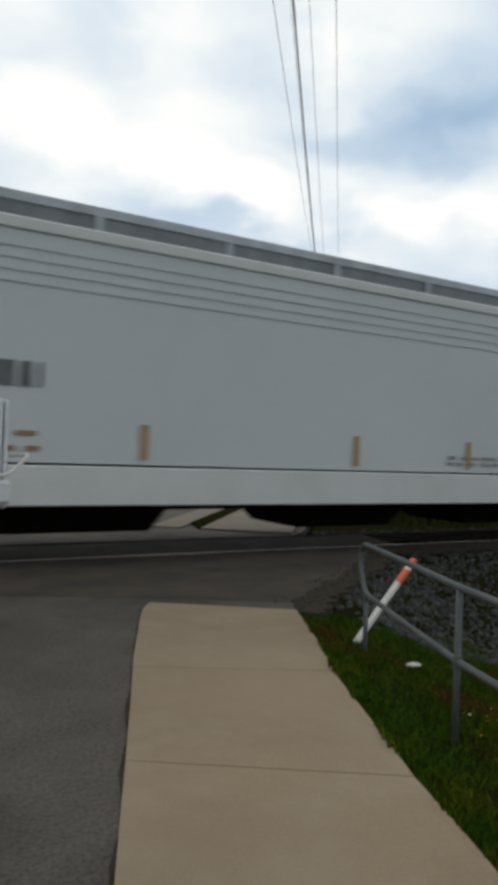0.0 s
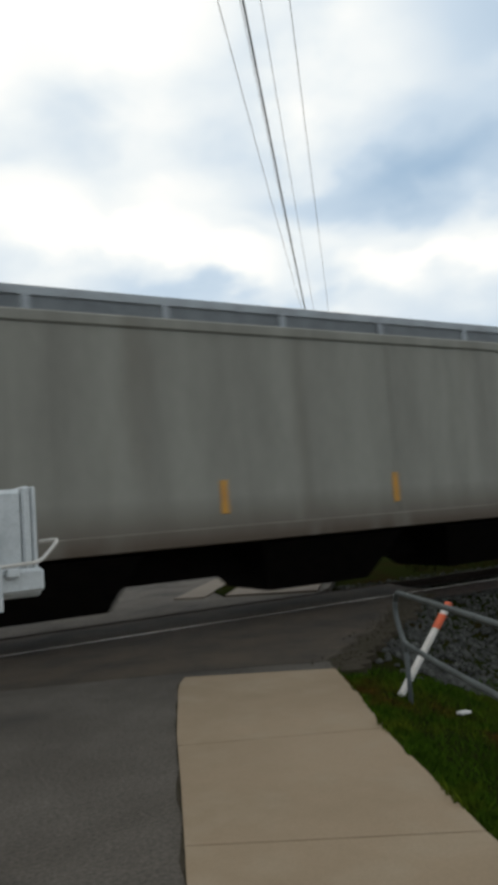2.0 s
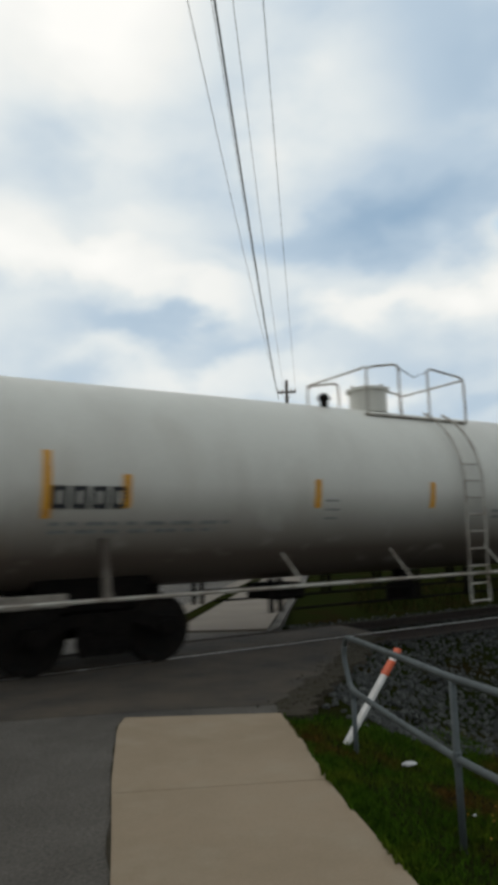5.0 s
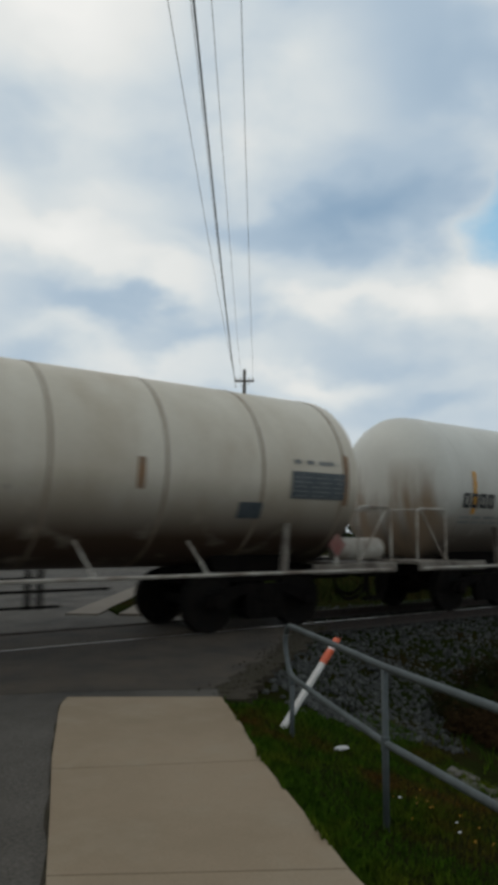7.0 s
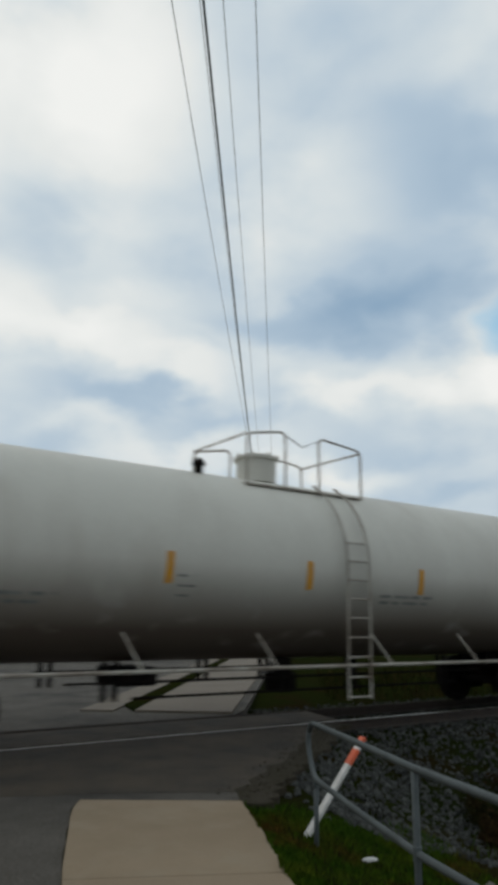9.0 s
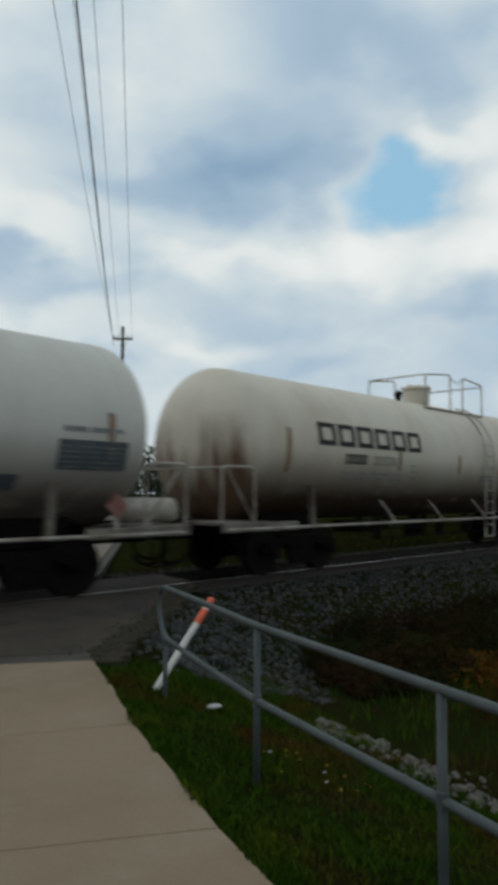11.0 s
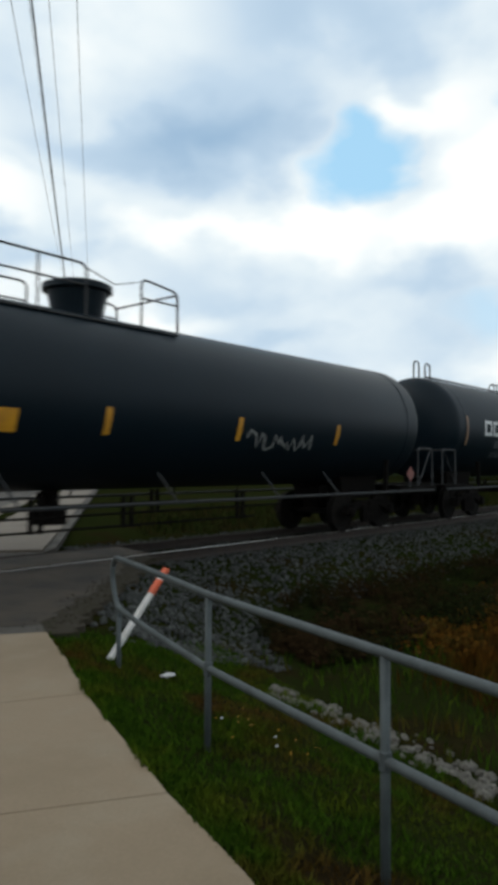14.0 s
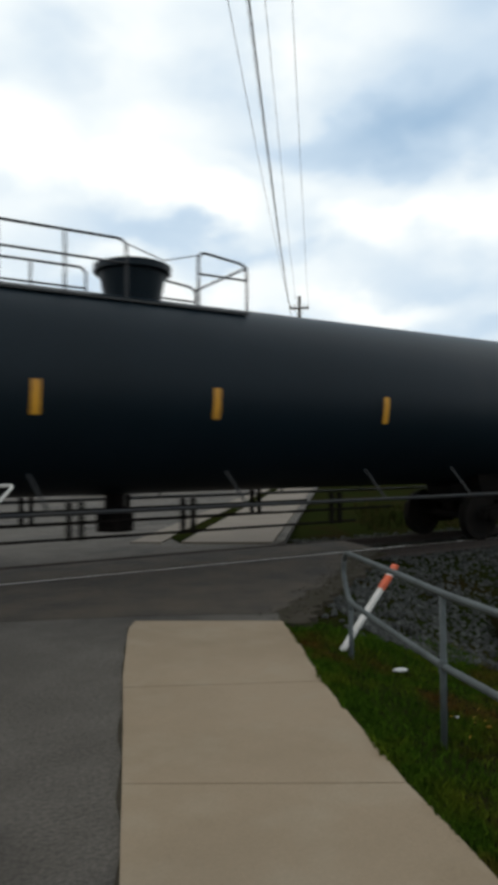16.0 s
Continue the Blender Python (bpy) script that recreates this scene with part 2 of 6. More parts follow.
GREY_INK = material("worn_stencil", (0.15, 0.15, 0.145), 0.75, second=(0.24, 0.24, 0.22), scale=6, fine=30, grain=0.2, bump=0)
DARK_INK = material("faint_stencil", (0.10, 0.105, 0.11), 0.75, second=(0.06, 0.065, 0.07), scale=6, fine=30, grain=0.2, bump=0)
PLACARD = material("dark_blue_placard", (0.045, 0.056, 0.062), 0.6, second=(0.07, 0.08, 0.085), scale=5, fine=30, grain=0.12, bump=0)
HAZARD = material("red_placard", (0.16, 0.045, 0.035), 0.7, second=(0.2, 0.10, 0.08), scale=7, fine=30, grain=0.12, bump=0)
GRAFFITI_BLUE = material("blue_spray_paint", (0.006, 0.016, 0.03), 0.8, second=(0.012, 0.034, 0.06), scale=2.5, fine=30, grain=0.12, bump=0, spec=0.1)
SPRAY_DARK = material("black_spray_paint", (0.007, 0.009, 0.013), 0.85, second=(0.013, 0.016, 0.022), scale=2.5, fine=25, grain=0.2, bump=0, spec=0.05)
SPRAY_WHITE = material("white_spray_paint", (0.19, 0.2, 0.2), 0.8, second=(0.07, 0.085, 0.10), scale=2.2, fine=20, grain=0.2, bump=0)
DIRT = material("roadside_dirt", (0.042, 0.035, 0.026), 0.95, second=(0.03, 0.026, 0.015), scale=6, fine=40, grain=0.35, bump=0.6, spec=0.1)
GATE_PAINT = material("aluminium_paint", (0.50, 0.53, 0.54), 0.55, 0.15, second=(0.38, 0.41, 0.42), scale=7, mix=(0.48, 0.7), fine=70, grain=0.1, bump=0.15)
POLE_WOOD = material("weathered_pole", (0.10, 0.085, 0.07), 0.9, second=(0.06, 0.05, 0.045), scale=3, fine=40, grain=0.25, bump=0.4, stretch=(1, 1, 0.2))
WIRE = material("cable_sheath", (0.11, 0.115, 0.125), 0.7, fine=40, grain=0.1, bump=0)
LEAF = material("tree_leaves", (0.018, 0.034, 0.012), 0.8, second=(0.028, 0.045, 0.014), scale=0.6, fine=3, grain=0.3, bump=0, vary=0.3, spec=0.2)
BARK = material("tree_bark", (0.07, 0.055, 0.042), 0.95, second=(0.045, 0.036, 0.03), scale=4, fine=20, grain=0.3, bump=0.6)
LITTER = material("white_litter", (0.5, 0.49, 0.47), 0.7, second=(0.38, 0.36, 0.34), scale=12, fine=40, grain=0.08, bump=0.2)
GLASS_DARK = material("car_glass", (0.02, 0.024, 0.03), 0.08, fine=20, grain=0.05, bump=0)
TYRE = material("tyre_rubber", (0.018, 0.018, 0.018), 0.9, fine=60, grain=0.2, bump=0.2)
HEADLIGHT = glow("headlight", (1.0, 0.88, 0.68), 5.0)
HOPPER_GREY = material("light_grey_hopper_paint", (0.40, 0.43, 0.44), 0.6, second=(0.37, 0.40, 0.41), scale=0.5, fine=25, grain=0.04, bump=0.03, third=(0.44, 0.46, 0.46), third_scale=0.25)
HOPPER_TAN = material("weathered_tan_grey_paint", (0.152, 0.150, 0.108), 0.75, second=(0.120, 0.117, 0.082), scale=1.2, fine=18, grain=0.1, bump=0.05, third=(0.09, 0.074, 0.055), third_scale=0.5, third_mix=(0.55, 0.75), stretch=(1.6, 1, 0.25), foot=(0.045, 0.028, 0.017), foot_z=(1.9, 1.2))
HOPPER_PALE = material("weathered_pale_grey_paint", (0.235, 0.232, 0.20), 0.75, second=(0.185, 0.18, 0.155), scale=1.0, fine=18, grain=0.08, bump=0.05, third=(0.13, 0.115, 0.09), third_scale=0.45, third_mix=(0.58, 0.78), stretch=(1.6, 1, 0.25), foot=(0.07, 0.05, 0.034), foot_z=(1.8, 1.2))
# foot on the tank paints: grime plus the lower side's shade in the colour
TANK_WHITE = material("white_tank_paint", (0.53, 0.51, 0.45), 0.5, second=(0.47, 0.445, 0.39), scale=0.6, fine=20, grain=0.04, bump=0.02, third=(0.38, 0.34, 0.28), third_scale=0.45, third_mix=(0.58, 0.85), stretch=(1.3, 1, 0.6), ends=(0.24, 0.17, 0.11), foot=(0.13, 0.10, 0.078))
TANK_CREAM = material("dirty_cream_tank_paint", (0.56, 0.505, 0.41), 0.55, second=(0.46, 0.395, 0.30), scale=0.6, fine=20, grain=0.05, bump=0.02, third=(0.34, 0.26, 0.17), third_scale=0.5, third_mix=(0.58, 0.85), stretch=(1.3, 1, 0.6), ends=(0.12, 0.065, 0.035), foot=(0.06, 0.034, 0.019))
TRIM_PALE = material("clean_pale_grey_paint", (0.46, 0.475, 0.47), 0.6, second=(0.42, 0.43, 0.42), scale=1.2, fine=30, grain=0.05, bump=0.03)
SEAM = material("browned_weld_seam", (0.24, 0.19, 0.14), 0.65, second=(0.17, 0.115, 0.07), scale=1.4, fine=30, grain=0.1, bump=0.05)
PAPER = material("sun_faded_paper", (0.27, 0.22, 0.19), 0.8, second=(0.2, 0.13, 0.11), scale=6, fine=40, grain=0.1, bump=0)
DULL_YELLOW = material("dull_tan_yellow", (0.30, 0.19, 0.05), 0.6, second=(0.24, 0.15, 0.05), scale=4, fine=30, grain=0.1, bump=0)
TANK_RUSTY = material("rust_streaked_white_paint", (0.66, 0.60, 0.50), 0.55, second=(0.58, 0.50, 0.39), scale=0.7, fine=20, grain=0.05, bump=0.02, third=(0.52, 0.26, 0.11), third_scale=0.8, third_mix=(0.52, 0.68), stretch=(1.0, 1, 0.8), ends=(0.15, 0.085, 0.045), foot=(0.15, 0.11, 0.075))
TANK_BLACK = material("black_tank_paint", (0.003, 0.008, 0.012), 0.46, second=(0.004, 0.010, 0.015), scale=0.8, fine=20, grain=0.08, bump=0.02, third=(0.010, 0.012, 0.013), third_scale=0.5, third_mix=(0.6, 0.85), spec=0.16)
TRIM_DIRTY = material("grimy_white_paint", (0.19, 0.165, 0.135), 0.8, second=(0.06, 0.045, 0.033), scale=1.8, mix=(0.4, 0.62), fine=40, grain=0.15, bump=0.1)
TRIM_WHITE = material("white_frame_paint", (0.36, 0.33, 0.28), 0.65, second=(0.16, 0.12, 0.09), scale=2.2, mix=(0.42, 0.66), fine=40, grain=0.1, bump=0.1)
TRIM_BLACK = material("black_frame_paint", (0.012, 0.013, 0.015), 0.6, second=(0.02, 0.018, 0.016), scale=3, fine=40, grain=0.15, bump=0.1)
ROOF_SIDE = material("dull_roof_steel", (0.145, 0.16, 0.17), 0.6, 0.2, second=(0.10, 0.112, 0.12), scale=2, fine=30, grain=0.12, bump=0.1)
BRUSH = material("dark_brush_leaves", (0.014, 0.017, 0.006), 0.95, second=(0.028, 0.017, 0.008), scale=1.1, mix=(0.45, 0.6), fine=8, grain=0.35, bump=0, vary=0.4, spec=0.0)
AUTUMN = material("autumn_orange_leaves", (0.05, 0.021, 0.004), 0.95, second=(0.02, 0.018, 0.005), scale=1.3, mix=(0.42, 0.62), fine=8, grain=0.35, bump=0, vary=0.45, spec=0.0)
TRIM_GREY = material("grey_roof_steel", (0.30, 0.33, 0.35), 0.5, 0.3, second=(0.22, 0.235, 0.25), scale=2, fine=30, grain=0.1, bump=0.1)


# ---- building tools ----
def part(name, bm, mat, parent=None, label="", smooth=False):
    """Links a bmesh as one mesh object, under a thing or a part."""
    me = bpy.data.meshes.new(name)
    bmesh.ops.recalc_face_normals(bm, faces=bm.faces)
    bm.to_mesh(me)
    bm.free()
    me.materials.append(mat)
    if smooth:
        for p in me.polygons:
            p.use_smooth = True
    ob = new(name, me)
    ob.parent = parent
    if label:
        tagged(ob, label)
    return ob


def shared(name, me, parent, m):
    ob = new(name, me)
    ob.parent = parent
    ob.matrix_basis = m
    return ob


def thing(name, label, category, at=None, group="", kind=""):
    ob = new(name)
    ob.empty_display_size = 0.2
    if at is not None:
        ob.matrix_basis = at
    return tagged(ob, label, category, group, kind)


def box(bm, x0, x1, y0, y1, z0, z1, bev=0.0):
    vs = [bm.verts.new((x, y, z)) for x in (x0, x1) for y in (y0, y1) for z in (z0, z1)]
    fs = [bm.faces.new([vs[i] for i in q]) for q in ((0, 1, 3, 2), (4, 6, 7, 5), (0, 4, 5, 1), (2, 3, 7, 6), (0, 2, 6, 4), (1, 5, 7, 3))]
    if bev:
        edges = list({e for f in fs for e in f.edges})
        bmesh.ops.bevel(bm, geom=edges, offset=bev, segments=1, affect="EDGES")
    return bm


def tube(bm, pts, r, n=6, closed=True):
    """A pipe along a line of points."""
    pts = [Vector(p) for p in pts]
    rings, side = [], None
    for i, p in enumerate(pts):
        d = (pts[min(i + 1, len(pts) - 1)] - pts[max(i - 1, 0)]).normalized()
        if side is None:
            side = d.orthogonal().normalized()
        side = (side - d * side.dot(d)).normalized()
        up = d.cross(side)
        rings.append([bm.verts.new(p + (side * math.cos(a) + up * math.sin(a)) * r) for a in (2 * math.pi * k / n for k in range(n))])
    for a, b in zip(rings, rings[1:]):
        for k in range(n):
            bm.faces.new((a[k], a[(k + 1) % n], b[(k + 1) % n], b[k]))
    if closed:
        bm.faces.new(rings[0][::-1]), bm.faces.new(rings[-1])
    return bm


def bent(pts, r, steps=4):
    """The corners of a line of points rounded to about r."""
    pts = [Vector(p) for p in pts]
    out = [pts[0]]
    for a, b, c in zip(pts, pts[1:], pts[2:]):
        u, v = (a - b), (c - b)
        k = min(r, u.length / 2, v.length / 2)
        p, q = b + u.normalized() * k, b + v.normalized() * k
        for s in range(steps + 1):
            t = s / steps
            out.append(p * (1 - t) ** 2 + b * 2 * t * (1 - t) + q * t ** 2)
    return out + [pts[-1]]


def lathe(bm, profile, axis="x", n=40, caps=False):
    """Turns pairs (along, radius) about an axis."""
    rings = []
    for s, r in profile:
        ring = []
        for k in range(n):
            a = 2 * math.pi * k / n
            c, d = r * math.cos(a), r * math.sin(a)
            ring.append(bm.verts.new({"x": (s, c, d), "y": (c, s, d), "z": (c, d, s)}[axis]))
        rings.append(ring)
    for a, b in zip(rings, rings[1:]):
        for k in range(n):
            bm.faces.new((a[k], a[(k + 1) % n], b[(k + 1) % n], b[k]))
    bm.faces.new(rings[0]), bm.faces.new(rings[-1])
    return bm


def slab(bm, outline, z0, z1):
    """An upright prism over a flat outline."""
    lo = [bm.verts.new((x, y, z0)) for x, y in outline]
    hi = [bm.verts.new((x, y, z1)) for x, y in outline]
    bm.faces.new(lo[::-1]), bm.faces.new(hi)
    for i in range(len(lo)):
        j = (i + 1) % len(lo)
        bm.faces.new((lo[i], lo[j], hi[j], hi[i]))
    return bm


def plate(bm, outline, y0, y1):
    """A prism over an outline in x and z, from y0 to y1."""
    lo = [bm.verts.new((x, y0, z)) for x, z in outline]
    hi = [bm.verts.new((x, y1, z)) for x, z in outline]
    bm.faces.new(lo[::-1]), bm.faces.new(hi)
    for i in range(len(lo)):
        j = (i + 1) % len(lo)
        bm.faces.new((lo[i], lo[j], hi[j], hi[i]))
    return bm


def move(bm, m, first=0):
    bm.verts.ensure_lookup_table()
    for v in bm.verts[first:]:
        v.co = m @ v.co
    return bm


BM = bmesh.new


def words(text, height):
    """The outlines of a text as a flat mesh in x and z, its lower left corner at the origin."""
    c = bpy.data.curves.new("words", "FONT")
    c.body, c.size, c.resolution_u = text, height * 1.38, 2
    ob = bpy.data.objects.new("words", c)
    scene.collection.objects.link(ob)
    bpy.context.view_layer.update()
    me = bpy.data.meshes.new_from_object(ob.evaluated_get(bpy.context.evaluated_depsgraph_get()))
    bpy.data.objects.remove(ob)
    bm = BM()
    bm.from_mesh(me)
    bpy.data.meshes.remove(me)
    for v in bm.verts:
        v.co = Vector((v.co.x, 0, v.co.y))
    return bm


# ---- the train ----
YC = 10.24          # middle of the track
SPEED = 23.4        # metres a second, towards -x
cars = []           # (car, place of its left end at the start)
WHEEL_R = 0.457
_kept = {}


def keep(name, make, mat, smooth=False):
    """A mesh that alike parts share."""
    if name not in _kept:
        ob = part(name, make(BM()), mat, smooth=smooth)
        _kept[name] = ob.data
        bpy.data.objects.remove(ob)
    return _kept[name]


def make_wheel(bm):
    return lathe(bm, [(-0.07, 0.1), (-0.06, 0.36), (-0.075, 0.40), (-0.075, WHEEL_R), (0.05, WHEEL_R), (0.06, WHEEL_R + 0.025), (0.08, WHEEL_R + 0.02), (0.08, 0.38), (0.02, 0.34), (0.06, 0.1)], "y", 28)


def make_side_frame(bm):
    # cast side frame: arched bar with spring window
    plate(bm, [(-1.12, 0.42), (-1.05, 0.62), (-0.72, 0.66), (-0.45, 0.74), (0.45, 0.74), (0.72, 0.66), (1.05, 0.62), (1.12, 0.42), (0.78, 0.40), (0.62, 0.52), (0.36, 0.60), (0.36, 0.32), (0.3, 0.20), (-0.3, 0.20), (-0.36, 0.32), (-0.36, 0.60), (-0.62, 0.52), (-0.78, 0.40)], -0.06, 0.06)
    for x in (-0.89, 0.89):
        lathe(bm, [(-0.14, 0.07), (-0.12, 0.12), (0.05, 0.12), (0.06, 0.05)], "y", 12)
        bm.verts.ensure_lookup_table()
        for v in bm.verts[-48:]:
            v.co += Vector((x, 0, WHEEL_R + 0.02))
    return bm


def make_spring(bm):
    return lathe(bm, [(0.26 + 0.04 * i, 0.085 if i % 2 else 0.07) for i in range(9)], "z", 10)


def truck(car, x):
    """A two-axle truck with its wheels, under the car at x."""
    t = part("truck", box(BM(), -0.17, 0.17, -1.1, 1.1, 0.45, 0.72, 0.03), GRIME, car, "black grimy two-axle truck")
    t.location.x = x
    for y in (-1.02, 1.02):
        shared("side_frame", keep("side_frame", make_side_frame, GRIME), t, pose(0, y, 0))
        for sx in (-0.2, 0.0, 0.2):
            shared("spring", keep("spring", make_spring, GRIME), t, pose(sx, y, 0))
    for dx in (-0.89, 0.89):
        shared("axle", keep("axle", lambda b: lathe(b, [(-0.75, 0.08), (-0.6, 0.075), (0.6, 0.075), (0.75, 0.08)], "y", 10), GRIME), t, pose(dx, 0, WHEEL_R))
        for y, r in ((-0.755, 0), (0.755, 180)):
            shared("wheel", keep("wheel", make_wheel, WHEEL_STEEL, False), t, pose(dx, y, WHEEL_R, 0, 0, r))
    return t


def make_coupler(bm):
    box(bm, -0.78, -0.1, -0.09, 0.09, 0.74, 0.92, 0.02)
    box(bm, -0.92, -0.68, -0.16, 0.14, 0.70, 0.98, 0.04)
    return tube(bm, bent([(-0.45, -0.42, 0.8), (-0.5, -0.42, 0.42), (-0.95, -0.4, 0.30), (-1.2, -0.38, 0.5)], 0.25), 0.03, 6)


def end_gear(car, x, flip):
    shared("coupler", keep("coupler", make_coupler, GRIME), car, pose(x, 0, 0, 0, 0, 180 if flip else 0))


JOINED = ("reporting_mark", "stencil_block", "stencil_mark", "stencil_frame", "placard_print")


def on_tank(bm, R, zc, lift=0.012):
    """Wraps a flat mesh in x and z (z above the tank's middle) round the near side of a tank."""
    for v in bm.verts:
        a, x, r = v.co.z / R, v.co.x, R + lift
        if x < 0.62:          # over the rounded head
            r = R * math.sin(math.acos(1 - max(x, 0.01) / 0.62)) ** 0.86 + lift
            x -= lift
        v.co = Vector((x, -r * math.cos(a), zc + r * math.sin(a)))
    return bm


def patch(x0, x1, z0, z1, n=5):
    """A flat rectangle in x and z, in strips that can be wrapped."""
    bm = BM()
    rows = [[bm.verts.new((x, 0, z0 + (z1 - z0) * k / n)) for x in (x0, x1)] for k in range(n + 1)]
    for a, b in zip(rows, rows[1:]):
        bm.faces.new((a[0], a[1], b[1], b[0]))
    return bm


def join(bm, other):
    me = bpy.data.meshes.new("tmp")
    other.to_mesh(me)
    other.free()
    bm.from_mesh(me)
    bpy.data.meshes.remove(me)
    return bm


def bars(lines, x, z, pitch=0.11, h=0.05, seed=1):
    """Rows of stencilled marks that cannot be read."""
    rng = random.Random(seed)
    bm = BM()
    for k, w in enumerate(lines):
        s = x
        while s < x + w:
            e = min(s + rng.uniform(0.12, 0.4), x + w)
            join(bm, patch(s, e, z - k * pitch, z - k * pitch + h, 1))
            s = e + rng.uniform(0.05, 0.12)
    return bm


def emblem_block(x, z, w, h):
    """One shape of the owner's mark: a plain square ring."""
    t = 0.118 * h / 0.46
    bm = patch(x, x + t, z, z + h, 6)
    join(bm, patch(x + w - t, x + w, z, z + h, 6))
    join(bm, patch(x + t, x + w - t, z, z + t * 0.85, 2))
    return join(bm, patch(x + t, x + w - t, z + h - t * 0.85, z + h, 2))


def mark_blocks(count, x, z, w, h):
    """A reporting mark as a row of small plain rings."""
    bm = BM()
    for k in range(count):
        join(bm, emblem_block(x + k * w * 1.22, z, w, h))
    return bm


def digits(put, text, x, z, h, mat, pitch=0.82):
    """The figures of a number, one by one."""
    for k, ch in enumerate(text):
        bm = words(ch, h)
        bmesh.ops.translate(bm, verts=bm.verts, vec=(x + k * h * pitch, 0, z))
        put("digit", bm, mat)


def scrawl(x, z, w, h, seed, thick=0.05):
    """A sprayed scribble: loops that cannot be read."""
    rng = random.Random(seed)
    bm = BM()
    n = max(4, int(w / 0.075))
    line = [Vector((x + w * i / n + rng.uniform(-0.08, 0.08), 0, z + h * rng.random())) for i in range(n + 1)]
    pairs = []
    for i, p in enumerate(line):
        d = (line[min(i + 1, n)] - line[max(i - 1, 0)]).normalized()
        s = Vector((-d.z, 0, d.x)) * thick * 0.5
        pairs.append([bm.verts.new(p - s), bm.verts.new(p + s)])
    for a, b in zip(pairs, pairs[1:]):
        bm.faces.new((a[0], a[1], b[1], b[0]))
    return bm


def sill_rail(car, L, side, trim, lower):
    """The bright pipe along the bottom of a tank with its struts, and the lower rods amidships."""
    y = 1.51 * side
    part("side_rail", tube(BM(), [(-0.35, y, 0.93), (L + 0.35, y, 0.93)], 0.028, 6), trim, car, "thin pipe rail along the tank's foot")
    for f in (0.30, 0.43, 0.57, 0.70, 0.80):
        part("rail_strut", tube(BM(), [(L * f - 0.18, 1.2 * side, 1.42), (L * f, y, 0.93)], 0.02, 6), trim, car)
    for f0, f1, z in lower:
        part("brake_rod", tube(BM(), [(L * f0, y * 0.8, z), (L * f1, y * 0.8, z)], 0.02, 5), GRIME, car, "dark brake rod under the car")
    for f in (0.28, 0.45, 0.53, 0.66):
        b = BM()
        box(b, L * f - 0.1, L * f - 0.04, y * 0.8 - 0.03, y * 0.8 + 0.03, 0.55, 1.05)
        box(b, L * f + 0.06, L * f + 0.12, y * 0.8 - 0.03, y * 0.8 + 0.03, 0.55, 1.05)
        part("hanger", b, GRIME, car)


def ladder(car, x, R, zc, trim):
    w, out = 0.24, R + 0.10
    line = [(math.radians(a)) for a in (62, 52, 42, 32, 22, 12, 4)]
    for s in (-w, w):
        pts = [(x + s, -out * math.cos(a), zc + out * math.sin(a)) for a in line] + [(x + s, -out, zc - 0.3), (x + s, -1.56, 0.95), (x + s, -1.56, 0.42)]
        part("ladder_rail", tube(BM(), pts, 0.022, 5), trim, car)
    for k in range(9):
        z = 0.46 + 0.3 * k
        y = -1.56 if z < 1.0 else (-out if z > zc - 0.3 else -1.58)
        if z > zc:
            a = math.asin(min(1, (z - zc) / out))
            y = -out * math.cos(a)
        part("rung", tube(BM(), [(x - w, y, z), (x + w, y, z)], 0.016, 5), trim, car)


